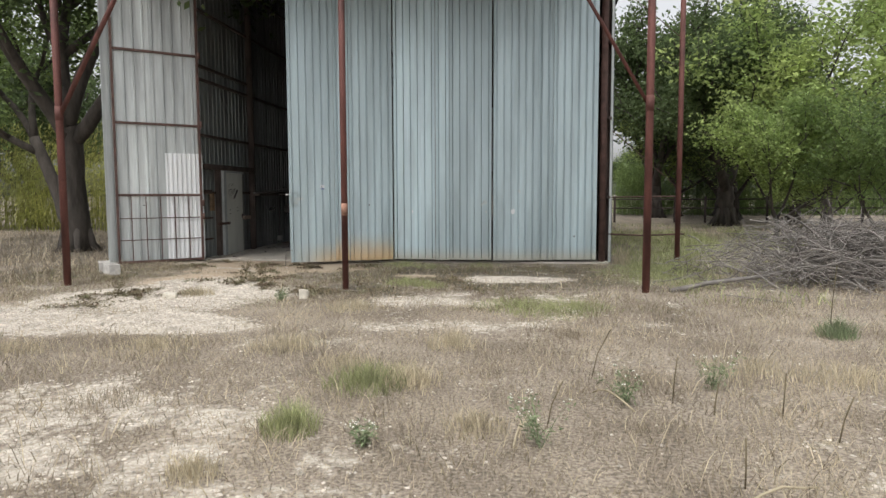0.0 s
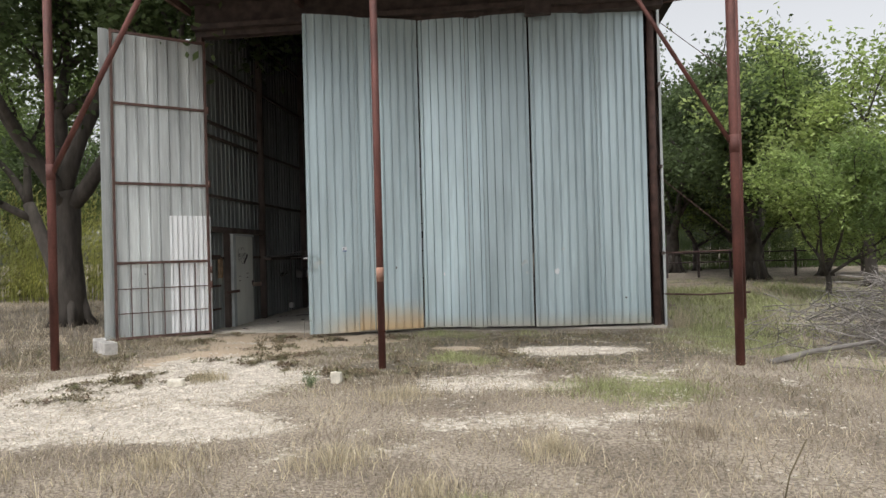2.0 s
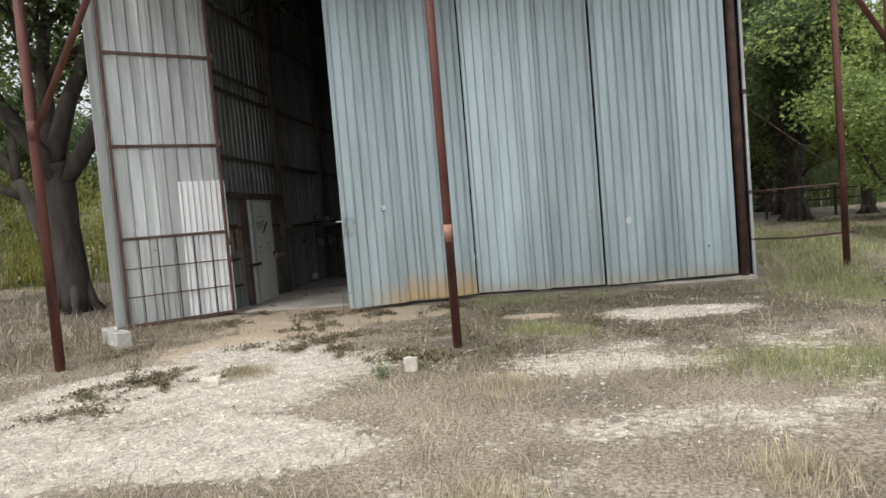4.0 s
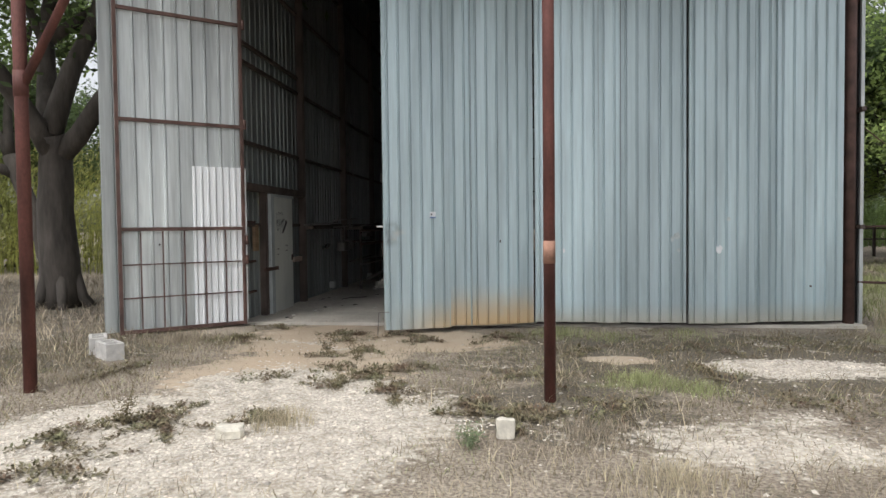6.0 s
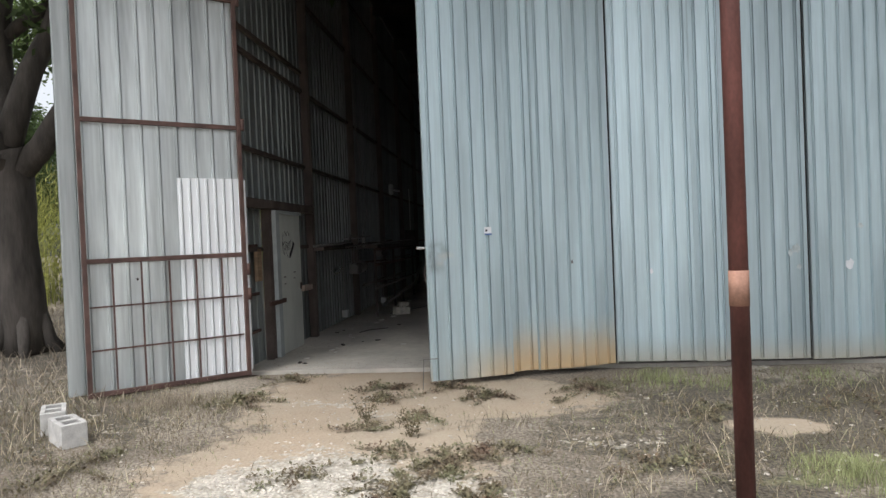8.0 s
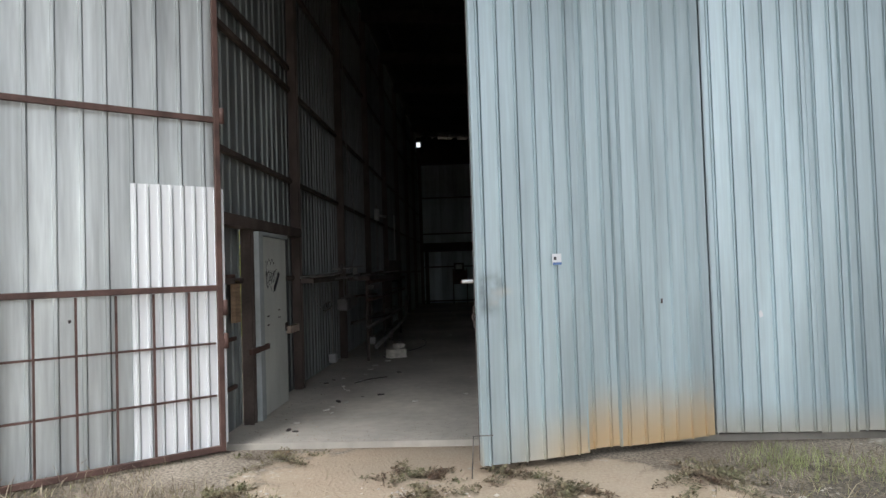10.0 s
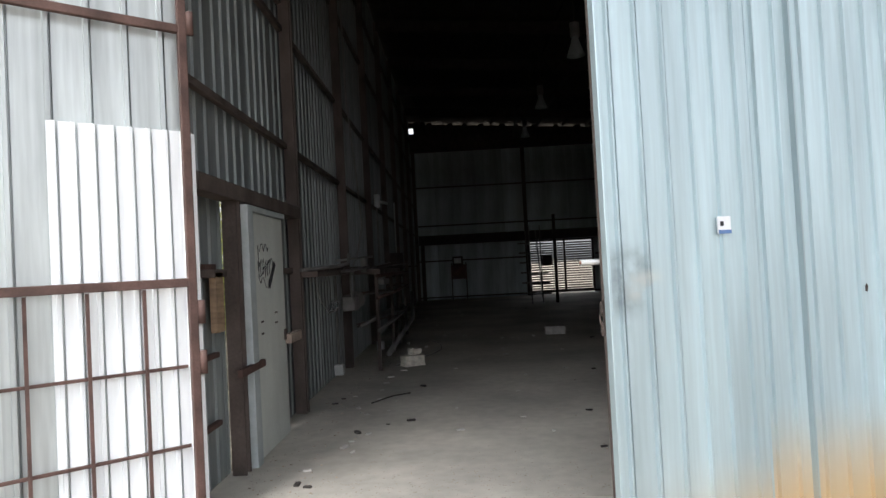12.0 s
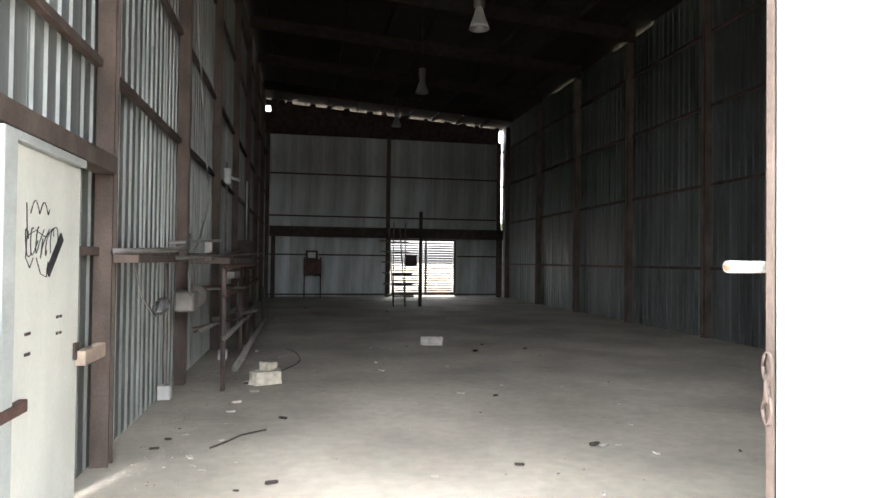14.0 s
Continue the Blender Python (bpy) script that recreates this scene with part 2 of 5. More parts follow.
def ground_material():
    m = bpy.data.materials.new("ground_cover")
    m.use_nodes = True
    nt = m.node_tree
    N, L = nt.nodes, nt.links
    b = N["Principled BSDF"]
    b.inputs["Roughness"].default_value = 0.95
    at = N.new("ShaderNodeAttribute")
    at.attribute_name = "cover"
    sp = N.new("ShaderNodeSeparateColor")
    L.new(at.outputs["Color"], sp.inputs[0])
    tc = N.new("ShaderNodeTexCoord")
    def noise_at(s, d=6):
        n = N.new("ShaderNodeTexNoise")
        n.inputs["Scale"].default_value, n.inputs["Detail"].default_value = s, d
        L.new(tc.outputs["Object"], n.inputs[0])
        return n
    def ramp(n, c0, c1, p0=0.35, p1=0.65):
        r = N.new("ShaderNodeValToRGB")
        r.color_ramp.elements[0].color, r.color_ramp.elements[0].position = (*c0, 1), p0
        r.color_ramp.elements[1].color, r.color_ramp.elements[1].position = (*c1, 1), p1
        L.new(n, r.inputs[0])
        return r.outputs[0]
    def mixc(f, p, q):
        k = N.new("ShaderNodeMix")
        k.data_type = "RGBA"
        L.new(f, k.inputs[0]), L.new(p, k.inputs[6]), L.new(q, k.inputs[7])
        return k.outputs[2]
    def broken(mask, n):
        """A mask with ragged edges."""
        k = N.new("ShaderNodeMath")
        k.operation = "MULTIPLY_ADD"
        k.inputs[1].default_value = 1.5
        k.inputs[2].default_value = -0.75
        L.new(n, k.inputs[0])
        s = N.new("ShaderNodeMath")
        L.new(mask, s.inputs[0]), L.new(k.outputs[0], s.inputs[1])
        q = N.new("ShaderNodeMapRange")
        q.inputs["From Min"].default_value, q.inputs["From Max"].default_value = 0.35, 0.62
        L.new(s.outputs[0], q.inputs[0])
        return q.outputs[0]
    big, mid, fine = noise_at(0.9), noise_at(5.0), noise_at(38.0, 4)
    patchy = noise_at(11.0, 9)
    vor = N.new("ShaderNodeTexVoronoi")
    vor.inputs["Scale"].default_value = 28.0
    L.new(tc.outputs["Object"], vor.inputs[0])
    spread_mask = N.new("ShaderNodeMapRange")
    spread_mask.inputs["From Min"].default_value, spread_mask.inputs["From Max"].default_value = 0.36, 0.64
    L.new(big.outputs["Fac"], spread_mask.inputs[0])
    thatch = mixc(spread_mask.outputs[0], ramp(fine.outputs["Fac"], (0.09, 0.074, 0.056), (0.26, 0.215, 0.165)), ramp(fine.outputs["Fac"], (0.17, 0.14, 0.11), (0.45, 0.39, 0.31)))
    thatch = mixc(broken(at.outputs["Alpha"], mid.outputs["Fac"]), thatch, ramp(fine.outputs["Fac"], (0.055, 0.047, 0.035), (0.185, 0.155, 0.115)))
    stones = mixc(fine.outputs["Fac"], ramp(vor.outputs["Distance"], (0.62, 0.57, 0.49), (0.25, 0.21, 0.165), 0.25, 0.8), ramp(mid.outputs["Fac"], (0.38, 0.33, 0.26), (0.64, 0.60, 0.52)))
    dirt = mixc(mid.outputs["Fac"], ramp(fine.outputs["Fac"], (0.33, 0.25, 0.175), (0.46, 0.37, 0.265)), ramp(big.outputs["Fac"], (0.45, 0.385, 0.30), (0.47, 0.37, 0.27)))
    green = ramp(fine.outputs["Fac"], (0.12, 0.12, 0.06), (0.26, 0.25, 0.14))
    col = mixc(broken(sp.outputs[2], mid.outputs["Fac"]), thatch, green)
    col = mixc(broken(sp.outputs[1], mid.outputs["Fac"]), col, dirt)
    col = mixc(broken(sp.outputs[0], patchy.outputs["Fac"]), col, stones)
    L.new(col, b.inputs["Base Color"])
    bp = N.new("ShaderNodeBump")
    bp.inputs["Strength"].default_value, bp.inputs["Distance"].default_value = 0.7, 0.025
    L.new(fine.outputs["Fac"], bp.inputs["Height"]), L.new(bp.outputs[0], b.inputs["Normal"])
    return m


GROUND = ground_material()

# ---- builders ----
def link(name, bm, mat, parent=None, label="", smooth=False):
    me = bpy.data.meshes.new(name)
    bm.to_mesh(me)
    bm.free()
    if mat:
        me.materials.append(mat)
    if smooth:
        me.polygons.foreach_set("use_smooth", [True] * len(me.polygons))
    ob = new(name, me)
    if parent:
        ob.parent = parent
    if label:
        ob["label"] = label
    return ob


part = link


def empty(name, m, label, category, group="", kind=""):
    ob = new(name)
    ob.empty_display_size = 0.1
    ob.matrix_world = m
    return tagged(ob, label, category, group, kind)


def raw(name, verts, faces, mat, parent=None, label="", smooth=False):
    me = bpy.data.meshes.new(name)
    me.from_pydata(verts, [], faces)
    me.materials.append(mat)
    if smooth:
        me.polygons.foreach_set("use_smooth", [True] * len(me.polygons))
    ob = new(name, me)
    if parent:
        ob.parent = parent
    if label:
        ob["label"] = label
    return ob


def box(bm, x0, y0, z0, x1, y1, z1, bevel=0.0):
    r = bmesh.ops.create_cube(bm, size=1)["verts"]
    bmesh.ops.transform(bm, matrix=Matrix.LocRotScale(((x0 + x1) / 2, (y0 + y1) / 2, (z0 + z1) / 2), None, (x1 - x0, y1 - y0, z1 - z0)), verts=r)
    if bevel:
        es = list({e for v in r for e in v.link_edges})
        bmesh.ops.bevel(bm, geom=es, offset=bevel, segments=1, affect="EDGES")
    return bm


def boxed(name, mat, parent, *dims, bevel=0.004, label=""):
    return part(name, box(bmesh.new(), *dims, bevel), mat, parent, label)


def tube(bm, pts, r0, r1=None, sides=10, caps=True):
    """A round bar along points, tapering from r0 to r1."""
    r1 = r0 if r1 is None else r1
    pts = [Vector(p) for p in pts]
    rings = []
    ref = Vector((0.13, 0.29, 0.95)).normalized()
    for i, p in enumerate(pts):
        d = (pts[min(i + 1, len(pts) - 1)] - pts[max(i - 1, 0)]).normalized()
        a = d.cross(ref if abs(d.dot(ref)) < 0.9 else Vector((1, 0, 0))).normalized()
        c = d.cross(a)
        r = r0 + (r1 - r0) * i / (len(pts) - 1)
        rings.append([bm.verts.new(p + a * r * math.cos(2 * math.pi * k / sides) + c * r * math.sin(2 * math.pi * k / sides)) for k in range(sides)])
    for p, q in zip(rings, rings[1:]):
        for k in range(sides):
            bm.faces.new((p[k], p[(k + 1) % sides], q[(k + 1) % sides], q[k]))
    if caps:
        bm.faces.new(rings[0][::-1]), bm.faces.new(rings[-1])
    return bm


def tubed(name, mat, parent, pts, r0, r1=None, sides=10, label=""):
    return part(name, tube(bmesh.new(), pts, r0, r1, sides), mat, parent, label, True)


def beam(bm, p, q, w, h):
    """A square bar from p to q."""
    p, q = Vector(p), Vector(q)
    d = q - p
    r = bmesh.ops.create_cube(bm, size=1)["verts"]
    bmesh.ops.transform(bm, matrix=Matrix.Translation((p + q) / 2) @ d.to_track_quat("Y", "Z").to_matrix().to_4x4() @ Matrix.Diagonal((w, d.length, h, 1)), verts=r)
    return bm


def beamed(name, mat, parent, p, q, w, h, label=""):
    return part(name, beam(bmesh.new(), p, q, w, h), mat, parent, label)


def ribbed(length, z0, z1, pitch=0.165, rib=0.028, depth=0.02, first=0.03, top=None, groove=0.028, slot=0.01):
    """A ribbed sheet along x from 0 to length: the ribs stand out to -y; it has 3 mm of thickness. top: height at the far end."""
    prof, u = [(0.0, 0.0)], first
    while u + rib * 2.2 < length:
        prof += [(u, 0.0), (u + 0.004, -depth), (u + rib, -depth), (u + rib + 0.004, 0.0), (u + rib + 0.005, groove), (u + rib + 0.005 + slot, groove), (u + rib + 0.006 + slot, 0.0)]
        u += pitch
    prof.append((length, 0.0))
    top = z1 if top is None else top
    verts, faces, n = [], [], len(prof)
    for off in (0.0, 0.002):
        for x, d in prof:
            verts += [(x, d + off, z0), (x, d + off, z1 + (top - z1) * x / length)]
    o = 2 * n
    for i in range(n - 1):
        a = 2 * i
        faces += [(a, a + 2, a + 3, a + 1), (o + a, o + a + 1, o + a + 3, o + a + 2), (a, o + a, o + a + 2, a + 2), (a + 1, a + 3, o + a + 3, o + a + 1)]
    e = 2 * n - 2
    faces += [(0, 1, o + 1, o), (e, o + e, o + e + 1, e + 1)]
    return verts, faces


def sheeted(parent, mat, p, q, z0, z1, width=0.92, wobble=0.0, lap=0.012, pitch=0.165, top=None, seed=1, flip=False, label=""):
    """Ribbed sheets side by side from p to q in plan; each one is a part."""
    rnd = random.Random(seed)
    p, q = Vector((*p, 0)), Vector((*q, 0))
    d = q - p
    total = d.length
    d.normalize()
    n = max(1, round(total / width))
    shared = {}
    for i in range(n):
        w = total / n
        a = z1 + ((top if top is not None else z1) - z1) * i / n
        z = z1 + ((top if top is not None else z1) - z1) * (i + 1) / n
        key = (round(a, 3), round(z, 3))
        if key not in shared:
            vs, fs = ribbed(w + lap, z0, a, pitch, top=z)
            if flip:
                vs = [(x, -y, zz) for x, y, zz in vs]
            me = bpy.data.meshes.new("sheet")
            me.from_pydata(vs, [], fs)
            me.materials.append(mat)
            shared[key] = me
        ob = new("sheet", shared[key])
        ob.parent = parent
        ang = math.degrees(math.atan2(d.y, d.x)) + rnd.uniform(-wobble, wobble)
        at = p + d * (w * i)
        ob.matrix_world = pose(at.x, at.y, (0.004 if i % 2 else 0.0), 0, 0, ang) @ pose(0, 0.005 * (i % 2), 0)
        if label:
            ob["label"] = label


# ---- plan ----
XL, XR, YF, YB = -7.5, 1.85, 14.45, 39.4     # outer skins of the barn
XE = 2.42                                      # the east wall runs out to here at the far end
HEAD = 6.12                                    # under side of the door head
EAST_Y = [17.3, 20.7, 24.04, 27.4, 30.8, 34.3, 38.2]
POSTS_Y = [17.3 + 3.12 * i for i in range(7)]
RNG = random.Random(11)


def roof_z(x):
    return 7.95 + (x - XL) * (7.30 - 7.95) / (XR - XL)


def east(y):
    return XR + (XE - XR) * (y - YF) / (YB - YF)


def near(x, y, cx, cy, rx, ry):
    return max(0.0, 1.1 - math.hypot((x - cx) / rx, (y - cy) / ry) ** 1.3)


def cover(x, y):
    """How much gravel, bare dirt and green there is at a place."""
    w = 0.45 * noise.noise((x * 0.8, y * 0.8, 3.0)) + 0.5 * noise.noise((x * 2.3, y * 2.3, 8.0))
    g = max(near(x, y, -4.9, 9.3, 1.55, 1.8), near(x, y, -7.6, 7.1, 3.6, 1.25), near(x, y, -12, 6.2, 5.5, 2.0), near(x, y, -4.4, 7.2, 1.5, 0.75), near(x, y, -6.2, 9.0, 1.1, 1.2), near(x, y, -5.5, 10.4, 0.9, 1.1) * 0.75)
    g = max(g * 1.7 + w * 0.7, 0.47 * near(x, y, -1.3, 9.2, 1.7, 0.9) * 1.5 + w, near(x, y, -0.15, 11.6, 1.25, 0.55) * 1.6 + w * 0.5, near(x, y, -0.6, 7.3, 1.5, 0.5) * 0.75 + w * 0.9,
            near(x, y, -3.3, 2.5, 3.1, 2.7) * 0.8 + w * 1.15)
    d = max(near(x, y, -5.5, 13.0, 1.45, 2.3), near(x, y, -5.4, 11.2, 1.5, 1.6), near(x, y, -4.2, 13.0, 1.4, 0.9), near(x, y, -2.0, 11.9, 0.55, 0.35)) * 1.5 + w * 0.8
    gr = max(near(x, y, 0.1, 8.8, 1.5, 0.75) * 0.6 + w, near(x, y, 2.4, 13.0, 1.3, 2.4) * 1.3 + w, near(x, y, -1.9, 10.9, 0.8, 0.5) * 0.6 + w, near(x, y, 6, 21, 8, 7) * 0.8 + w)
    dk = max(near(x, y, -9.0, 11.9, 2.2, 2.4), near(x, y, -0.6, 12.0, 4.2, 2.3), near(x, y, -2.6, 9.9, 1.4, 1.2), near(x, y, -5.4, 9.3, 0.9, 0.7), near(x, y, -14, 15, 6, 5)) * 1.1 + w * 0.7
    lim = lambda v: min(1.0, max(0.0, v))
    return lim(g), lim(d), lim(gr), lim(dk)


def height(x, y):
    flat = min(1.0, max(0.0, (14.0 - y) / 2)) if -9 < x < 3 else 1.0
    return (0.025 * noise.noise((x * 0.8, y * 0.8, 0.0)) + 0.012 * noise.noise((x * 3, y * 3, 5.0))) * flat

# ---- ground and floor ----
def axis(lo, a, b, hi, step):
    inner = list(np.arange(a, b + step / 2, step))
    left, right, s, v = [], [], step, a
    while v > lo:
        s *= 1.5
        v = max(lo, v - s)
        left.append(v)
    s, v = step, inner[-1]
    while v < hi:
        s *= 1.5
        v = min(hi, v + s)
        right.append(v)
    return left[::-1] + inner + right


def build_ground():
    xs, ys = axis(-600, -14, 12, 600, 0.16), axis(-600, -3, 16, 700, 0.16)
    verts = []
    for y in ys:
        for x in xs:
            inside = XL - 0.3 < x < east(y) + 0.3 and 14.3 < y < YB + 0.3
            verts.append((x, y, -0.05 if inside else height(x, y) if abs(x) < 40 and y < 60 else 0.0))
    n = len(xs)
    faces = [(j * n + i, j * n + i + 1, j * n + n + i + 1, j * n + n + i) for j in range(len(ys) - 1) for i in range(n - 1)]
    ob = raw("ground", verts, faces, GROUND, smooth=True)
    col = ob.data.color_attributes.new("cover", "FLOAT_COLOR", "POINT")
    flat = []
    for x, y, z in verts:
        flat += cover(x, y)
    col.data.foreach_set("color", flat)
    tagged(ob, "dry grass, pale gravel and bare dirt yard", "ground", kind="structure")


build_ground()
bm = box(bmesh.new(), XL + 0.02, 14.42, -0.2, XR - 0.06, YB - 0.02, 0.022)
for v in bm.verts:
    if v.co.x > 0 and v.co.y > 30:
        v.co.x = XE - 0.02
tagged(link("floor", bm, CONCRETE), "dusty grey concrete barn floor", "floor", kind="structure")

# ---- barn shell ----
def setting(name, label, category):
    return empty(name, pose(0, 0, 0), label, category, kind="structure")


def post(parent, x, y, z1, w=0.15, z0=0.0, name="post"):
    """A steel channel post: a web and two flanges."""
    bm = bmesh.new()
    box(bm, x - w / 2, y - w / 2, z0, x + w / 2, y - w / 2 + 0.018, z1)
    box(bm, x - w / 2, y + w / 2 - 0.018, z0, x + w / 2, y + w / 2, z1)
    box(bm, x - 0.02, y - w / 2 + 0.018, z0, x + 0.02, y + w / 2 - 0.018, z1)
    return part(name, bm, DUSTRUST, parent)


wl = setting("wall_west", "ribbed galvanised barn side wall on rusty steel posts", "wall")
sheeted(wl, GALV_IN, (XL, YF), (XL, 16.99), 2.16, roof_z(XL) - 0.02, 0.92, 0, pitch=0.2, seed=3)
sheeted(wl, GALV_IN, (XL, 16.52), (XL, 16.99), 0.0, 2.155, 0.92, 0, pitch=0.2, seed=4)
# past the first bay the fading light is coloured into the sheets
sheeted(wl, GALV_DEEP_SHADE, (XL, 17.0), (XL, YB), 0.0, roof_z(XL) - 0.02, 0.92, 0, pitch=0.2, seed=14)
for y in POSTS_Y:
    post(wl, XL + 0.1, y, roof_z(XL) - 0.25, 0.12)
post(wl, XL + 0.12, 15.24, 2.1, 0.11)
boxed("lintel", DUSTRUST, wl, XL + 0.04, 14.45, 2.1, XL + 0.19, 17.22, 2.22)
ys = [YF] + POSTS_Y + [YB]
for a, b in zip(ys, ys[1:]):
    for z in (1.55, 2.88, 4.15, 4.45, 5.7, 6.9):
        if z < 2 and b < 17.1:
            continue
        if z == 4.45 and a > 15:
            continue
        boxed("girt", DUSTRUST, wl, XL + 0.03, a + 0.1, z - 0.03, XL + 0.09, b - 0.1, z + 0.03)

we = setting("wall_east", "ribbed metal barn side wall with girts, shade in its colour", "wall")
# the wall stops short of the roof here and there, so that daylight shows at the eave
eave = [YB, 33.2, 31.4, 28.6, 26.4, 23.2, 21.4, YF + 0.3]
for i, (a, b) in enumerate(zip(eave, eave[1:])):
    sheeted(we, GALV_EAST_SHADE, (east(a), a), (east(b), b), 0.0, roof_z(XR + 0.25) - (0.075 if i % 2 else 0.004), 0.92, 0, pitch=0.2, seed=5 + i)
for y in [14.9] + EAST_Y:
    post(we, east(y) - 0.12, y, roof_z(XR) - 0.25, 0.15)
ey = [YF] + EAST_Y + [YB]
for a, b in zip(ey, ey[1:]):
    for z in (1.42, 3.1, 4.7, 6.2):
        beamed("girt", DUSTRUST, we, (east(a) - 0.06, a + 0.1, z), (east(b) - 0.06, b - 0.1, z), 0.06, 0.06)

wb = setting("wall_north", "ribbed metal end wall with daylight gaps and a louvre", "wall")
LV0, LV1, LZ0, LZ1 = -2.45, 0.33, 0.17, 2.38
sheeted(wb, GALV_BACK, (XL, YB), (LV0, YB), 0.0, 6.6, 0.92, 0, pitch=0.2, seed=6)
sheeted(wb, GALV_BACK, (LV0, YB), (LV1, YB), LZ1, 6.6, 0.92, 0, pitch=0.2, seed=7)
sheeted(wb, GALV_BACK, (LV1, YB), (XE - 0.09, YB), 0.0, 6.6, 0.92, 0, pitch=0.2, seed=8)
for x in (XL + 0.12, -2.54, XE - 0.2):
    post(wb, x, YB - 0.14, 6.6, 0.15)
for z in (0.12, 1.72, 3.28, 4.98):
    for a, b in ((XL + 0.2, -2.62), (-2.46, XE - 0.3)):
        if z == 1.72 and a > -3:
            a = LV1 + 0.1
        boxed("girt", DARKSTEEL, wb, a, YB - 0.12, z - 0.03, b, YB - 0.05, z + 0.03)
# the dark end truss over the sheets leaves a slit under the roof
bm = bmesh.new()
vs = [(XL + 0.2, YB - 0.1, 6.55), (XE - 0.22, YB - 0.1, 6.55), (XE - 0.22, YB - 0.1, 7.19), (XL + 0.2, YB - 0.1, 7.83)]
lo = [bm.verts.new(v) for v in vs]
hi = [bm.verts.new((x, y + 0.08, z)) for x, y, z in vs]
bm.faces.new(lo), bm.faces.new(hi[::-1])
for i in range(4):
    bm.faces.new((lo[i], hi[i], hi[(i + 1) % 4], lo[(i + 1) % 4]))
part("truss_panel", bm, DARKSTEEL, wb)
boxed("truss_end", DARKSTEEL, wb, XL, YB - 0.1, 6.55, XL + 0.198, YB - 0.02, 7.42)
boxed("truss_end", DARKSTEEL, wb, XL, YB - 0.1, 7.66, XL + 0.198, YB - 0.02, 7.9)
boxed("purlin_end", DARKSTEEL, wb, XL + 0.22, YB - 0.12, 7.5, XL + 0.75, YB - 0.02, roof_z(XL) - 0.02)
for x in np.linspace(XL + 0.9, XE - 0.3, 12):
    x += RNG.uniform(-0.15, 0.15)
    boxed("purlin_end", DARKSTEEL, wb, x - 0.09, YB - 0.12, 7.0, x + 0.09 + RNG.uniform(0, 0.12), YB - 0.02, roof_z(x) - 0.02)

louvre = empty("louvre", pose(0, YB - 0.02, 0), "white slatted louvre letting daylight through end wall", "louvre", kind="structure")
louvre.name = "window_1"
for x in (LV0, (LV0 + LV1) / 2 + 0.15, LV1):
    boxed("frame", DARKSTEEL, louvre, x - 0.04, -0.05, LZ0, x + 0.04, 0.05, LZ1)
for z in (LZ0, LZ1):
    boxed("frame", DARKSTEEL, louvre, LV0 + 0.04, -0.045, z - 0.04, LV1 - 0.04, 0.045, z + 0.04)
slat = bpy.data.meshes.new("slat")
bm = beam(bmesh.new(), (LV0 + 0.05, 0, 0), (LV1 - 0.05, 0, 0), 0.012, 0.062)
bm.to_mesh(slat)
bm.free()
slat.materials.append(DARKSTEEL)
for i in range(20):
    ob = new("slat", slat)
    ob.parent = louvre
    ob.matrix_basis = pose(0, 0, LZ0 + 0.1 + i * 0.104, -8, 0, 0)

wf = setting("wall_south", "rusty door head and metal gable over the doors", "wall")
sheeted(wf, GALV_OLD, (XL, YF + 0.08), (XR, YF + 0.08), HEAD + 0.6, roof_z(XL) - 0.12, 0.92, 0, top=roof_z(XR) - 0.12, seed=9)
boxed("door_head", DARKSTEEL, wf, XL, YF - 0.18, HEAD, XR, YF + 0.06, HEAD + 0.75)
boxed("door_track", DARKSTEEL, wf, XL, YF - 0.36, HEAD + 0.1, XR, YF - 0.2, HEAD + 0.2)
boxed("track_bracket", DARKSTEEL, wf, -0.75, YF - 0.5, HEAD - 0.12, -0.25, YF - 0.36, HEAD + 0.12)
tubed("corner_column", RUST, wf, [(1.665, 14.69, 0), (1.665, 14.69, 6.4)], 0.078, label="rusty round corner column")
boxed("hinge_post", RUST, wf, XL + 0.02, 14.26, 0.0, XL + 0.14, 14.4, HEAD)
boxed("corner_trim", GALV_OLD, wf, XR - 0.04, 14.69, 0.0, XR + 0.01, 14.74, roof_z(XR) - 0.15)

roof = setting("ceiling", "metal roof on steel rafters and purlins, shade in its colour", "roof")
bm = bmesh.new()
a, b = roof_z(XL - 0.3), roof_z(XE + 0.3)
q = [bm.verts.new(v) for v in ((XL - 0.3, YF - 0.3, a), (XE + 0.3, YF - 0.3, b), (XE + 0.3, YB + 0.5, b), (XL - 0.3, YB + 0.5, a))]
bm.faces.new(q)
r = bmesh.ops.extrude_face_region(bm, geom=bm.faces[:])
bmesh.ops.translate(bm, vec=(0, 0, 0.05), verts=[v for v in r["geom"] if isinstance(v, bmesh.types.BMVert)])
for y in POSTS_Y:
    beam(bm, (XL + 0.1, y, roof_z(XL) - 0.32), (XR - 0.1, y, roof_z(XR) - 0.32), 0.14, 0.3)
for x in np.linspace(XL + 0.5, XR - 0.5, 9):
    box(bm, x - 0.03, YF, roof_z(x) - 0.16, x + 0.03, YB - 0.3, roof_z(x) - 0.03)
part("roof_deck", bm, ROOF_SHADE, roof)

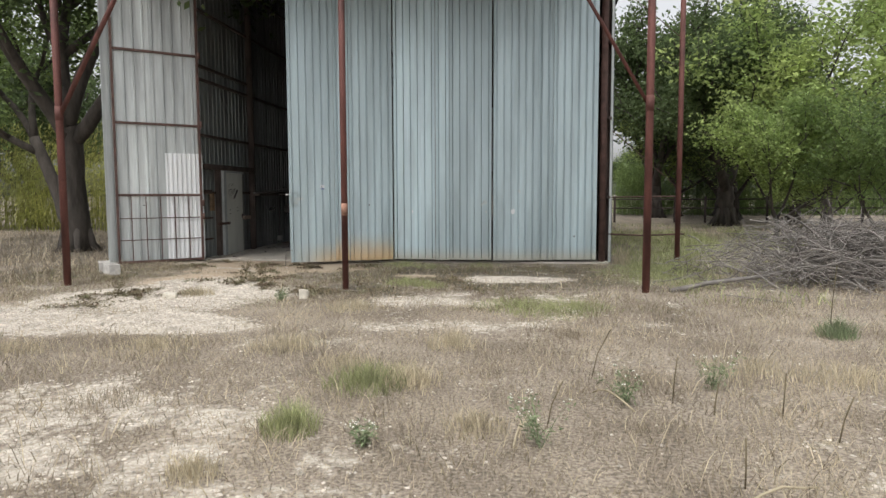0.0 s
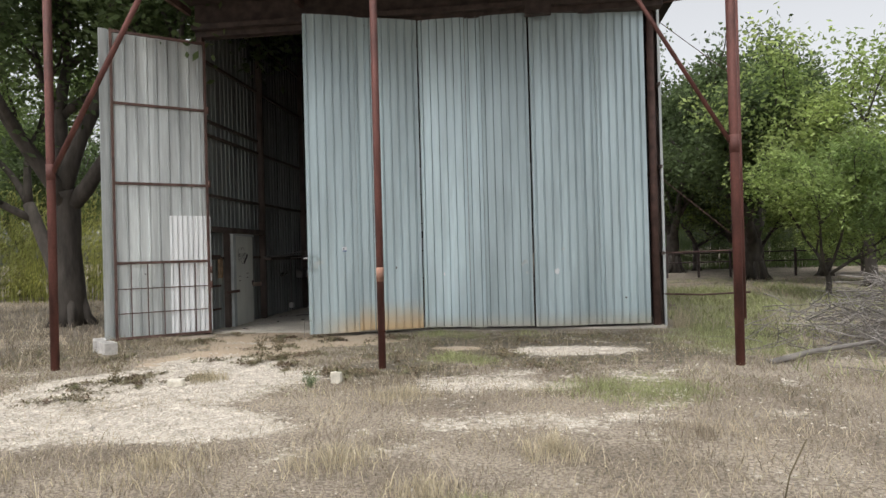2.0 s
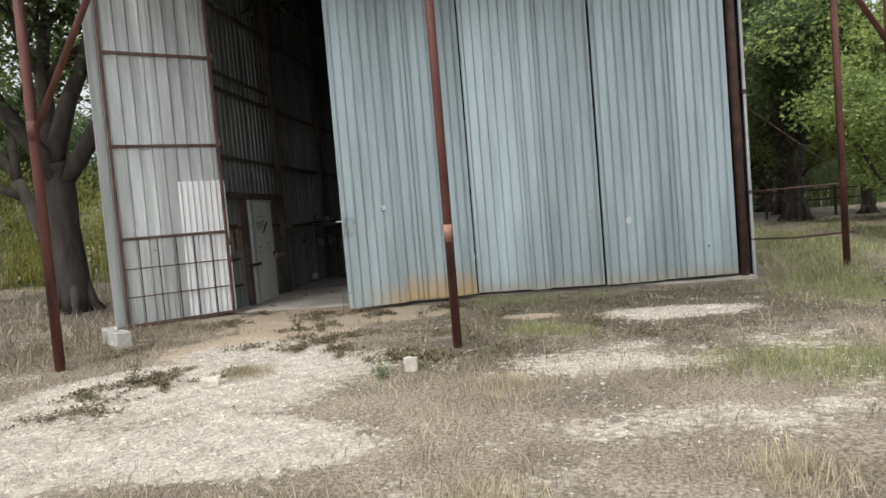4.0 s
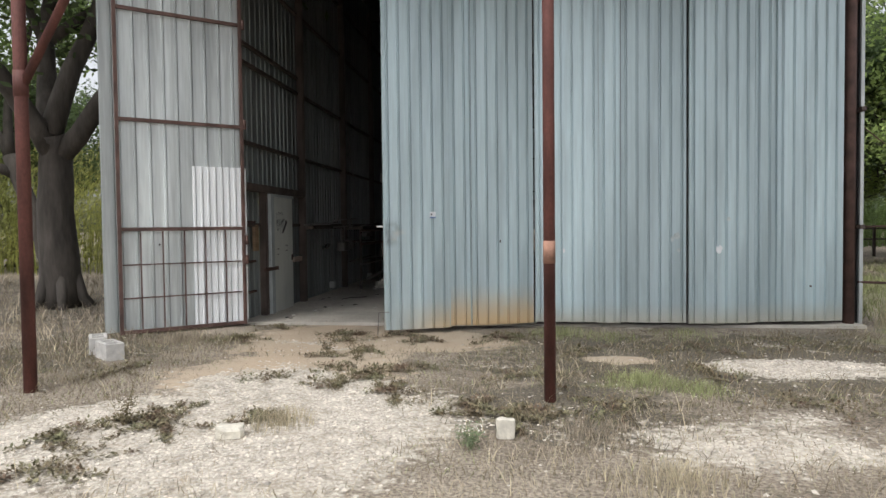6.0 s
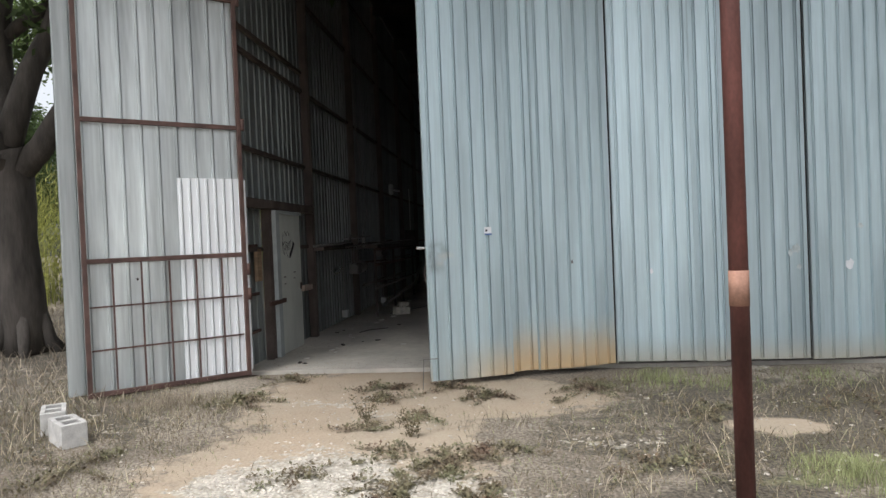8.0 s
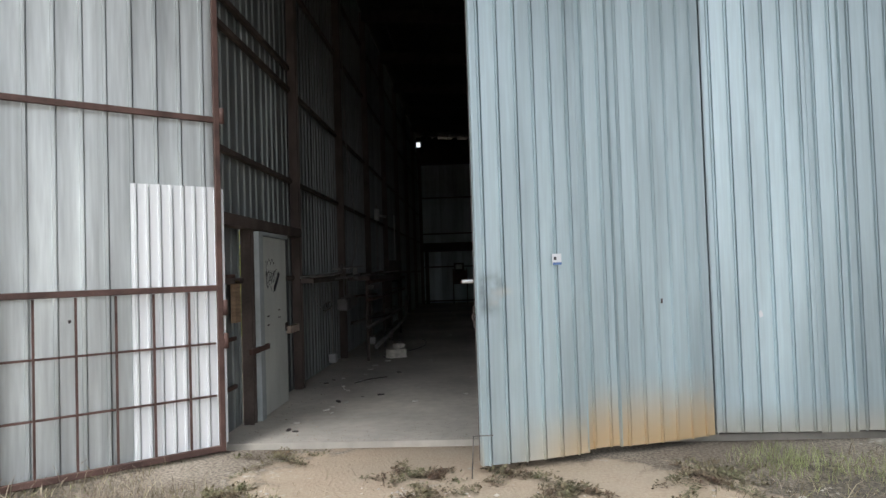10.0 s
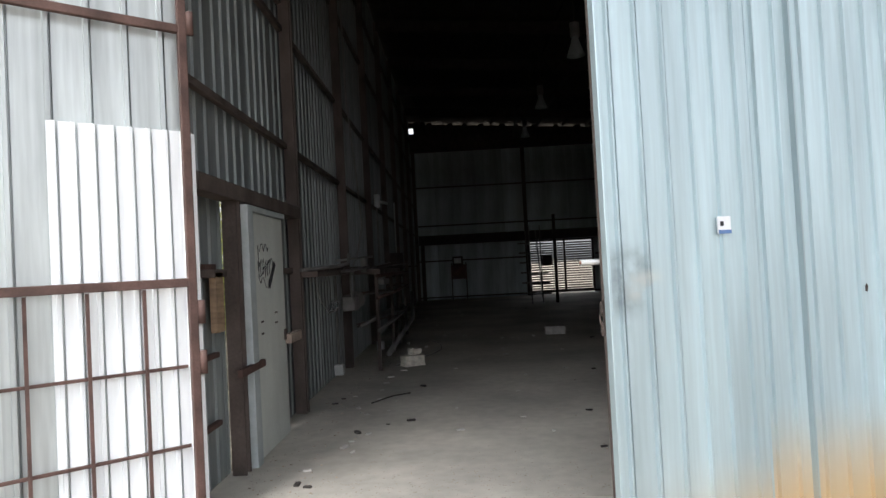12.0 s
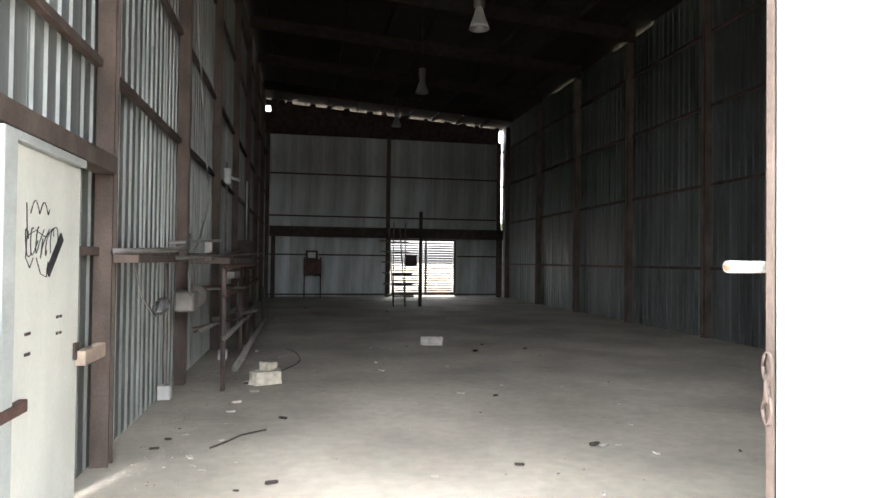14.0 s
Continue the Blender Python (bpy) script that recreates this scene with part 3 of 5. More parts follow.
# ---- canopy on pipe posts ----
canopy = empty("canopy", pose(0, 0, 0), "dark steel canopy roof on rusty pipe posts", "canopy", kind="structure")
canopy.name = "trim_canopy"
boxed("roof_sheet", DARKSTEEL, canopy, XL - 0.1, 9.75, 6.78, XR, 14.3, 6.82)
for x in (-7.6, -5.2, -2.88, -0.5, 1.82):
    beamed("rafter", RUST, canopy, (x, 9.8, 6.63), (x, 14.25, 6.63), 0.08, 0.14)
beamed("beam", RUST, canopy, (-7.7, 10.2, 6.5), (1.95, 10.2, 6.5), 0.1, 0.14)


def pipe_post(x, y, z1, r, label, brace=0.0):
    e = empty("pipe_post", pose(x, y, 0), label, "post", "pipe posts before the doors")
    bm = bmesh.new()
    tube(bm, [(0, 0, -0.06), (0, 0, z1)], r, sides=14)
    part("pipe", bm, RUSTPOST, e, "", True)
    if brace:
        tubed("brace", RUSTPOST, e, [(0, 0, 2.78), (brace * 2.12, 0, 6.45)], 0.04 if brace > 0 else 0.028)
        tubed("collar", RUSTPOST, e, [(0, 0, 2.72), (0, 0, 2.95)], r + 0.006, sides=14)
    return e


pl = pipe_post(-7.58, 10.08, 6.43, 0.058, "rusty red pipe post with a diagonal brace", 1)
pr = pipe_post(1.83, 10.24, 6.43, 0.058, "rusty red pipe post with a diagonal brace", -1)
pc = pipe_post(-2.82, 10.12, 6.43, 0.05, "rusty brown pipe post with a bare orange patch")
tubed("scraped_patch", RUSTBARE, pc, [(0, 0, 1.17), (0, 0, 1.36)], 0.0525, sides=14, label="scraped orange rust patch")
pf = pipe_post(3.22, 14.5, 6.6, 0.055, "slim rusty pipe post beside the barn corner")

rail = empty("pipe_fence", pose(0, 0, 0), "thin rusty fence rails between barn and post", "fence")
tubed("rail", RUST, rail, [(XR - 0.05, 14.71, 0.62), (2.5, 14.58, 0.60), (3.36, 14.5, 0.64)], 0.018)
tubed("rail", RUST, rail, [(XR - 0.05, 14.71, 1.42), (3.22, 14.5, 1.44)], 0.014)
tubed("stay_wire", RUST, rail, [(XR - 0.05, 14.71, 6.0), (3.22, 14.5, 4.7)], 0.008)
tubed("tie_rod", RUST, rail, [(XR - 0.05, 14.71, 6.3), (3.22, 14.5, 6.38)], 0.014)
tubed("tie_rod", RUST, rail, [(XR - 0.05, 14.71, 6.45), (3.22, 14.5, 6.55)], 0.014)
tubed("stay_wire", RUST, rail, [(XR - 0.05, 14.71, 2.9), (3.22, 14.5, 1.6)], 0.008)

# ---- big folding doors ----
PA, PB, PC, PD = (-4.94, 13.465), (-2.85, 14.272), (-0.68, 14.26), (1.57, 14.62)


def door_frame(e, length, z0, z1, y, rails, wide=0.05, mat=None, deep=0.04):
    mat = mat or RUST
    boxed("stile", mat, e, 0.0, y, z0, wide, y + deep, z1)
    boxed("stile", mat, e, length - wide, y, z0, length, y + deep, z1)
    for z in rails:
        boxed("rail", mat, e, wide, y + 0.002, z - 0.026, length - wide, y + deep - 0.002, z + 0.026)


def folding_door(p, q, label, seed, stain=False, z0=0.07):
    p, q = Vector(p), Vector(q)
    d = q - p
    m = pose(p.x, p.y, 0, 0, 0, math.degrees(math.atan2(d.y, d.x)))
    e = empty("folding_door", m, label, "door", "folding doors of the barn")
    n = d.length - 0.034
    rnd = random.Random(seed)
    cuts = [0, 0.43, 0.575, 1]
    for i, (a, b) in enumerate(zip(cuts, cuts[1:])):
        w = (b - a) * n
        vs, fs = ribbed(w - 0.006, z0 + rnd.uniform(-0.012, 0.012), HEAD + 0.02, 0.155, 0.013, 0.022, 0.05, slot=0.015)
        bow = (0.018, -0.012, 0.022)[i]
        vs = [(x, y - bow * math.sin(math.pi * x / w) - 0.006 * math.sin(z * 1.1 + seed + i), z) for x, y, z in vs]
        ob = raw("sheet", vs, fs, (GALV_RUST if i else GALV_EDGE) if stain else GALV, e)
        ob.matrix_basis = pose(a * n, (-0.008, 0.004, -0.012)[i], 0, 0, 0, (-1.1, 0.4, -1.0)[i] + rnd.uniform(-0.4, 0.3))
        if i:
            # a turned-out lap where two sheets meet
            boxed("seam", GALV, e, a * n - 0.022, -0.034, z0, a * n - 0.012, 0.004, HEAD, bevel=0)
            boxed("seam_gap", DARKSTEEL, e, a * n - 0.014, 0.02, z0, a * n + 0.006, 0.026, HEAD, bevel=0)
    boxed("edge_fold", GALV, e, -0.004, -0.02, z0 - 0.01, 0.014, 0.03, HEAD)
    door_frame(e, n, z0 + 0.01, HEAD - 0.02, 0.036 if stain else 0.06, (0.12, 1.5, 3.03, 4.56, 6.0), 0.05, DUSTRUST, 0.022 if stain else 0.04)
    return e


da = folding_door(PA, PB, "ribbed galvanised folding door with orange rust at its foot", 1, True)
db = folding_door(PB, PC, "ribbed galvanised folding door, closed", 2)
dc = folding_door(PC, PD, "ribbed galvanised folding door with pale paint spots", 3)
# pieces on the doors
tubed("pipe_handle", PIPE, da, [(-0.081, 0.1, 1.50), (0.14, 0.075, 1.50)], 0.0145, sides=14, label="pale pipe stub")
tubed("pipe_bore", RUSTBARE, da, [(-0.083, 0.1, 1.50), (-0.076, 0.1, 1.50)], 0.0105, sides=14)
for i in range(3):
    pts = [(0.013 * math.cos(t) * (1 if i % 2 else 0.3) - 0.012, 0.045 + 0.013 * math.cos(t) * (0.3 if i % 2 else 1), 1.27 - i * 0.05 + 0.033 * math.sin(t)) for t in np.linspace(0, 2 * math.pi, 13)]
    tubed("chain_link", DUSTRUST, da, pts, 0.005, sides=6)
first_sheet = [o for o in da.children if o.name.startswith("sheet")][0]
boxed("notice", WHITELABEL, first_sheet, 0.645, -0.046, 1.61, 0.725, -0.036, 1.70, bevel=0, label="small white and blue notice")
boxed("notice_band", BLUEPRINT_BLUE, first_sheet, 0.645, -0.049, 1.61, 0.725, -0.0465, 1.63, bevel=0)
boxed("notice_mark", INK, first_sheet, 0.657, -0.049, 1.65, 0.677, -0.0465, 1.675, bevel=0)


def smear(parent, x, z, w, h, seed, mat, y=-0.037):
    """A flat ragged spot on the sheet of a door at x along it."""
    rnd = random.Random(seed)
    sheets = [o for o in parent.children if o.name.startswith("sheet") and o.matrix_basis.translation.x <= x]
    parent = max(sheets, key=lambda o: o.matrix_basis.translation.x)
    x -= parent.matrix_basis.translation.x
    bm = bmesh.new()
    vs = [bm.verts.new((x + w * math.cos(t) * rnd.uniform(0.6, 1.1), y, z + h * math.sin(t) * rnd.uniform(0.6, 1.1))) for t in np.linspace(0, 2 * math.pi, 15)[:-1]]
    bm.faces.new(vs)
    r = bmesh.ops.extrude_face_region(bm, geom=bm.faces[:])
    bmesh.ops.translate(bm, vec=(0, 0.003, 0), verts=[v for v in r["geom"] if isinstance(v, bmesh.types.BMVert)])
    part("paint_spot", bm, mat, parent)


smear(dc, 0.42, 1.12, 0.06, 0.07, 1, WHITELABEL)
smear(dc, 0.55, 1.55, 0.04, 0.035, 2, SMEAR)
smear(db, 2.0, 1.32, 0.05, 0.06, 3, SMEAR)
smear(db, 2.02, 1.12, 0.035, 0.03, 4, SMEAR)
smear(db, 0.41, 1.12, 0.02, 0.035, 6, WHITELABEL)
smear(db, 1.93, 1.28, 0.03, 0.05, 19, SMEAR)
smear(da, 1.68, 1.27, 0.012, 0.03, 7, DARKSTEEL)
smear(dc, 1.75, 0.58, 0.025, 0.018, 8, DARKSTEEL)


def open_leaf():
    """The open leaf with its frame towards the yard and a lattice of thin bars below."""
    p, q = Vector((-8.62, 13.06)), Vector((-7.27, 14.2))
    d = q - p
    n = d.length
    e = empty("folding_door", pose(p.x, p.y, 0, 0, 0, math.degrees(math.atan2(d.y, d.x))), "open ribbed door leaf with rusty frame and newer white patch", "door", "folding doors of the barn")
    for i, (a, b) in enumerate(((0, 0.44), (0.44, 1.0))):
        vs, fs = ribbed((b - a) * n + 0.01, 0.05, 5.95, 0.2, 0.026, 0.018, 0.04)
        ob = raw("sheet", vs, fs, GALV_OLD, e)
        ob.matrix_basis = pose(a * n, 0.035 + 0.004 * i, 0, 0, 0, (0.7, -0.7)[i])
    vs, fs = ribbed(0.44 * n, 0.05, 2.42, 0.098, 0.022, 0.012, 0.02)
    raw("patch_sheet", vs, fs, NEWTIN, e, "newer white ribbed patch").matrix_basis = pose(0.575 * n, 0.008, 0)
    door_frame(e, n, 0.03, 5.97, -0.06, (0.06, 1.5, 3.03, 4.56, 5.93))
    for i in range(1, 6):
        boxed("lattice_bar", RUST, e, n * i / 6 - 0.009, -0.04, 0.09, n * i / 6 + 0.009, -0.022, 1.47, bevel=0)
    for z in (0.53, 1.0):
        boxed("lattice_bar", RUST, e, 0.06, -0.021, z - 0.009, n - 0.06, -0.004, z + 0.009, bevel=0)
    boxed("edge_strip", NEWTIN, e, n + 0.002, -0.03, 0.1, n + 0.03, -0.012, 2.4, bevel=0)
    for z in (0.95, 1.25, 3.0, 4.5):
        tubed("hinge_pin", RUST, e, [(n + 0.02, -0.06, z), (n + 0.02, -0.06, z + 0.14)], 0.022, sides=8)
    smear(e, 0.55, 1.28, 0.014, 0.018, 9, DARKSTEEL)
    p2, q2 = Vector((-8.84, 13.06)), Vector((-7.62, 14.42))
    d = q2 - p2
    f = empty("folding_door", pose(p2.x, p2.y, 0, 0, 0, math.degrees(math.atan2(d.y, d.x))), "weathered galvanised door leaf folded behind the open one", "door", "folding doors of the barn")
    vs, fs = ribbed(d.length, 0.05, 6.0, 0.2, 0.026, 0.018, 0.05)
    raw("sheet", vs, fs, GALV_OLD, f)
    boxed("edge_trim", GALV_OLD, f, 0.0, -0.06, 0.05, 0.16, -0.045, 6.0)


open_leaf()

# ---- side door in the first bay ----
sd = empty("door_1", pose(XL + 0.14, 15.42, 0), "grey painted steel side door with black scribbles", "door", kind="structure")
part("leaf", box(bmesh.new(), -0.02, 0.09, 0.02, 0.03, 1.085, 2.04, 0.004), DOORPAINT, sd)
boxed("jamb", FRAMEPAINT, sd, -0.05, -0.06, 0.0, 0.07, 0.08, 2.085)
boxed("head", FRAMEPAINT, sd, -0.05, 0.08, 2.045, 0.06, 1.095, 2.09)
boxed("jamb", RUST, sd, -0.05, 1.095, 0.0, 0.0, 1.13, 2.085)
boxed("stop_bar", RUST, sd, 0.035, -0.35, 0.77, 0.075, 0.24, 0.83)
boxed("latch_block", LATCH, sd, 0.032, 1.04, 0.86, 0.09, 1.45, 0.95)
boxed("latch_plate", DARKSTEEL, sd, 0.031, 1.0, 0.9, 0.045, 1.07, 1.0, bevel=0)
def scrawl(y, z, *pts):
    tubed("scribble", INK, sd, [(0.0325, y + u, z + w) for u, w in pts], 0.0028, sides=4)


# an unreadable tag: crossing loops and hooks
for k in range(6):
    scrawl(0.28 + 0.065 * k, 1.58 + 0.012 * (k % 3), *[(0.035 * math.cos(t) + 0.012 * t, 0.07 * math.sin(t + 0.6 * k) + 0.012 * math.cos(2.3 * t + k)) for t in np.linspace(0.4 * k, 5.2 + 0.4 * k, 13)])
scrawl(0.29, 1.50, (0.0, 0.27), (0.012, 0.12), (0.0, 0.0), (0.05, -0.05), (0.09, 0.0)), scrawl(0.31, 1.61, (0, 0), (0.1, 0.03), (0.22, 0.0), (0.34, 0.05))
scrawl(0.34, 1.72, *[(0.25 * k / 11, 0.07 * abs(math.sin(k * 0.62))) for k in range(12)]), scrawl(0.42, 1.40, (0, 0.1), (0.06, 0.02), (0.14, 0.0), (0.16, 0.08))
beamed("ink_bar", INK, sd, (0.033, 0.58, 1.42), (0.033, 0.78, 1.62), 0.006, 0.055)
for y, z in ((0.3, 1.12), (0.34, 1.12), (0.3, 1.02), (0.34, 1.02), (0.72, 1.17), (0.77, 1.17), (0.72, 1.08), (0.77, 1.08)):
    boxed("screw_hole", DARKSTEEL, sd, 0.0305, y, z, 0.034, y + 0.03, z + 0.016, bevel=0)
side = setting("wall_infill", "patched metal infill beside the side door", "wall")
vs, fs = ribbed(0.9, 0.0, 2.2, 0.2)
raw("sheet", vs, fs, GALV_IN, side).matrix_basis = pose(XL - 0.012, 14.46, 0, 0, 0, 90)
for z in (0.45, 0.95, 1.6):
    boxed("rung", RUST, side, XL + 0.0, 14.5, z - 0.02, XL + 0.04, 15.1, z + 0.02)
boxed("wood_block", WOOD, side, XL + 0.04, 14.94, 1.12, XL + 0.09, 15.1, 1.56, label="weathered wood block")

# ---- ceiling lamps ----
def high_bay(x, y, z):
    e = empty("high_bay_lamp", pose(x, y, z), "unlit hanging high bay lamp with glass shade", "lamp", "high bay lamps")
    bm = bmesh.new()
    prof = [(0.05, 0.36), (0.07, 0.30), (0.085, 0.24), (0.15, 0.06), (0.17, 0.0), (0.165, 0.0), (0.14, 0.06), (0.07, 0.24)]
    rings = [[bm.verts.new((r * math.cos(2 * math.pi * k / 20), r * math.sin(2 * math.pi * k / 20), h)) for k in range(20)] for r, h in prof]
    for a, b in zip(rings, rings[1:]):
        for k in range(20):
            bm.faces.new((a[k], b[k], b[(k + 1) % 20], a[(k + 1) % 20]))
    part("shade", bm, GLASSLAMP, e, "", True)
    tubed("ballast", GREYPIPE, e, [(0, 0, 0.36), (0, 0, 0.62)], 0.09, sides=14)
    tubed("hook", DARKSTEEL, e, [(0, 0, 0.62), (0, 0, roof_z(x) - z + 0.0)], 0.012, sides=6)


high_bay(-3.24, 22.5, 5.3)
high_bay(-3.1, 28.5, 5.75)
high_bay(-2.9, 34.5, 6.1)

# ---- things along the west wall ----
def wire(name, mat, pts, r, label, category):
    return tagged(tubed(name, mat, None, pts, r, sides=6), label, category)


X = XL + 0.3
sh = empty("wall_bracket", pose(X, 17.2, 1.58), "bent pale steel pipes on a wall bracket", "bracket")
tubed("arm", GREYPIPE, sh, [(-0.12, 0.0, -0.03), (0.12, 0.9, 0.0), (0.16, 1.35, 0.03), (0.16, 1.42, 0.15)], 0.022)
tubed("arm", GREYPIPE, sh, [(-0.12, 1.0, -0.08), (0.15, 1.7, -0.06), (0.3, 2.2, -0.02)], 0.02)
tubed("arm", GREYPIPE, sh, [(-0.1, 1.9, 0.08), (0.35, 2.3, 0.12)], 0.016)
boxed("ledge", DUSTRUST, sh, -0.12, 0.0, -0.11, 0.05, 2.35, -0.05)
boxed("clamp", GREYPIPE, sh, 0.2, 2.15, -0.1, 0.27, 2.22, 0.1)
bt = empty("pipe_bench", pose(X, 19.9, 0), "rusty steel pipe bench frame against the wall", "bench")
for z in (1.42, 1.1, 0.62):
    tubed("rail", GREYPIPE if z < 1 else RUST, bt, [(0.35, 0.0, z), (0.38, 3.0, z), (0.3, 6.6, z)], 0.03)
boxed("top", DUSTRUST, bt, -0.1, 0.0, 1.45, 0.4, 3.4, 1.52)
for y in (0.05, 2.2, 3.4, 5.2):
    tubed("leg", DUSTRUST, bt, [(0.33, y, 0.02), (0.33, y, 1.44)], 0.028)
tubed("stay", GREYPIPE, bt, [(0.45, 0.2, 0.25), (0.55, 4.2, 0.45), (0.4, 6.5, 0.9)], 0.04)
for i in range(12):
    y, z = RNG.uniform(0.1, 4.6), RNG.choice((1.55, 1.5, 1.14, 0.66))
    tubed("scrap_bar", RNG.choice((GREYPIPE, RUST, DUSTRUST)), bt, [(RNG.uniform(-0.1, 0.1), y, z), (RNG.uniform(0.25, 0.55), y + RNG.uniform(0.4, 1.4), z + RNG.uniform(-0.03, 0.12))], RNG.uniform(0.012, 0.03), sides=7)
boxed("tool_head", GREYPIPE, bt, 0.3, 0.3, 1.28, 0.42, 1.0, 1.36)
bx = empty("motor_box", pose(X - 0.05, 19.5, 0.95), "pale worn electric motor box on the wall", "motor")
boxed("case", GREYPIPE, bx, -0.05, -0.1, 0.0, 0.14, 0.25, 0.22, bevel=0.02)
tubed("flange", GREYPIPE, bx, [(0.05, 0.3, 0.11), (0.05, 0.36, 0.11)], 0.11, sides=16)
tubed("flange", GREYPIPE, bx, [(0.05, 0.55, 0.13), (0.05, 0.6, 0.13)], 0.13, sides=16)
tubed("shaft", GREYPIPE, bx, [(0.05, 0.2, 0.11), (0.05, 0.7, 0.13)], 0.03)
wire("cable", GREYPIPE, [(X - 0.05, 20.1, 6.8), (X, 20.05, 4.0), (X + 0.05, 20.35, 3.0), (X + 0.08, 20.5, 2.2), (X + 0.02, 20.2, 1.7), (X, 19.95, 1.6)], 0.012, "pale cable hanging down the wall", "cable")
cd = empty("drop_pipe", pose(X - 0.1, 19.0, 0), "thin grey conduit with a pale box at its foot", "pipe")
tubed("conduit", GREYPIPE, cd, [(0, 0, 0.25), (0, 0, 1.45)], 0.014, sides=8)
boxed("foot_box", PIPE, cd, -0.06, -0.06, 0.14, 0.06, 0.06, 0.28, bevel=0.01)
cd2 = copy_thing(cd, pose(X + 0.15, 21.6, 0))
wire("hose_loop", GREYPIPE, [(X + 0.08, 19.3 + 0.16 * math.sin(t), 1.34 + 0.2 * math.cos(t)) for t in np.linspace(0, 6.2, 14)], 0.014, "coiled grey hose hanging on the wall", "hose")
wire("wire_loop", GREYPIPE, [(X - 0.1, 17.7, 1.5), (X - 0.05, 17.75, 1.2), (X, 18.0, 1.02), (X, 18.2, 1.05)], 0.006, "thin grey wire hanging from the bracket", "wire")
fo = bmesh.new()
bmesh.ops.create_icosphere(fo, subdivisions=2, radius=1)
for v in fo.verts:
    v.co = Vector((v.co.x * 0.06, v.co.y * 0.22, v.co.z * 0.06 + v.co.y * 0.04)) * (1 + 0.35 * noise.noise(v.co * 3))
ob = tagged(link("foil_scrap", fo, FOIL, smooth=False), "crumpled shiny foil scrap hanging on a wire", "foil")
ob.matrix_world = pose(X + 0.02, 18.15, 1.10)
wl2 = empty("wall_tap", pose(XL + 0.1, 25.0, 2.95), "pale valve on a pipe up the wall", "valve")
tubed("pipe", GREYPIPE, wl2, [(0, 0, -1.3), (0, 0, 0.35)], 0.02)
tubed("handle", PIPE, wl2, [(0, 0, 0.1), (0.2, 0.3, 0.06)], 0.03)
boxed("body", PIPE, wl2, -0.05, -0.06, -0.05, 0.07, 0.08, 0.25, bevel=0.02)
ut = empty("electric_box", pose(X - 0.05, 27.0, 1.9), "dark meter box on the side wall", "box")
boxed("case", DARKSTEEL, ut, -0.1, -0.2, -0.6, 0.2, 0.3, 0.0, bevel=0.01)
tubed("conduit", PIPE, ut, [(0.05, 0.1, 0.0), (0.05, 0.1, 1.3)], 0.016)

# ---- things at the far end ----
crane = empty("cross_beam", pose(0, 38.6, 0), "heavy dark steel beam across the barn end", "beam")
bm = box(bmesh.new(), XL + 0.25, -0.14, 2.42, XE - 0.2, 0.14, 2.46)
box(bm, XL + 0.25, -0.14, 2.78, XE - 0.2, 0.14, 2.82)
box(bm, XL + 0.25, -0.02, 2.46, XE - 0.2, 0.02, 2.78)
part("web", bm, DARKSTEEL, crane)
for x in (XL + 0.4, XE - 0.35):
    boxed("support", DARKSTEEL, crane, x - 0.08, -0.08, 0.02, x + 0.08, 0.08, 2.42)
st = empty("platform_ladder", pose(-2.75, 33.4, 0.02), "grey steel step ladder with flat treads and dark post", "ladder")
for i in range(6):
    y = 0.1 + 0.24 * i
    boxed("tread", GREYPIPE, st, -0.32, y, 0.3 + 0.36 * i, 0.36, y + 0.24, 0.36 + 0.36 * i)
    boxed("tread_end", GREYPIPE, st, -0.62, y + 0.05, 0.34 + 0.36 * i, -0.34, y + 0.2, 0.39 + 0.36 * i)
for x in (-0.33, 0.05):
    beamed("stringer", GREYPIPE, st, (x, 0.0, 0.0), (x, 1.35, 2.6), 0.04, 0.07)
    tubed("leg", GREYPIPE, st, [(x, 0.05, 0.0), (x, 0.1, 2.75)], 0.02)
boxed("mast", DARKSTEEL, st, 0.5, 0.0, 0.0, 0.6, 0.1, 3.1)
boxed("side_box", DARKSTEEL, st, 0.12, 0.3, 1.3, 0.48, 0.7, 1.7)
pb = empty("panel_stand", pose(-5.9, 38.2, 0.02), "dark control box on two thin legs", "control box")
for x in (0.0, 0.62):
    tubed("leg", DARKSTEEL, pb, [(x, 0, 0), (x, 0, 1.6)], 0.025)
boxed("case", RUST, pb, -0.02, -0.12, 0.9, 0.64, 0.08, 1.5, bevel=0.01)
boxed("hood", DARKSTEEL, pb, 0.05, -0.15, 1.5, 0.5, 0.08, 1.85, bevel=0.01)
boxed("screen", PIPE, pb, 0.12, -0.156, 1.56, 0.42, -0.151, 1.78, bevel=0)
xb = empty("cross_brace", pose(-7.2, 39.6, 0.02), "two thin rods leaning crosswise on end wall", "rod")
tubed("rod", DARKSTEEL, xb, [(0.1, 0, 0.9), (1.4, 0, 1.7)], 0.025)
tubed("rod", DARKSTEEL, xb, [(0.4, 0.03, 1.7), (1.35, 0.03, 0.05)], 0.025)
gp = empty("grey_cabinet", pose(0.55, 39.5, 0.02), "flat grey electric cabinet against end wall", "cabinet")
boxed("body", GREYPIPE, gp, 0.0, 0.0, 0.2, 0.85, 0.25, 2.2, bevel=0.01)
boxed("door", GREYPIPE, gp, 0.04, -0.02, 1.25, 0.81, -0.002, 2.15, bevel=0.005)
boxed("door", GREYPIPE, gp, 0.04, -0.02, 0.25, 0.81, -0.002, 1.2, bevel=0.005)

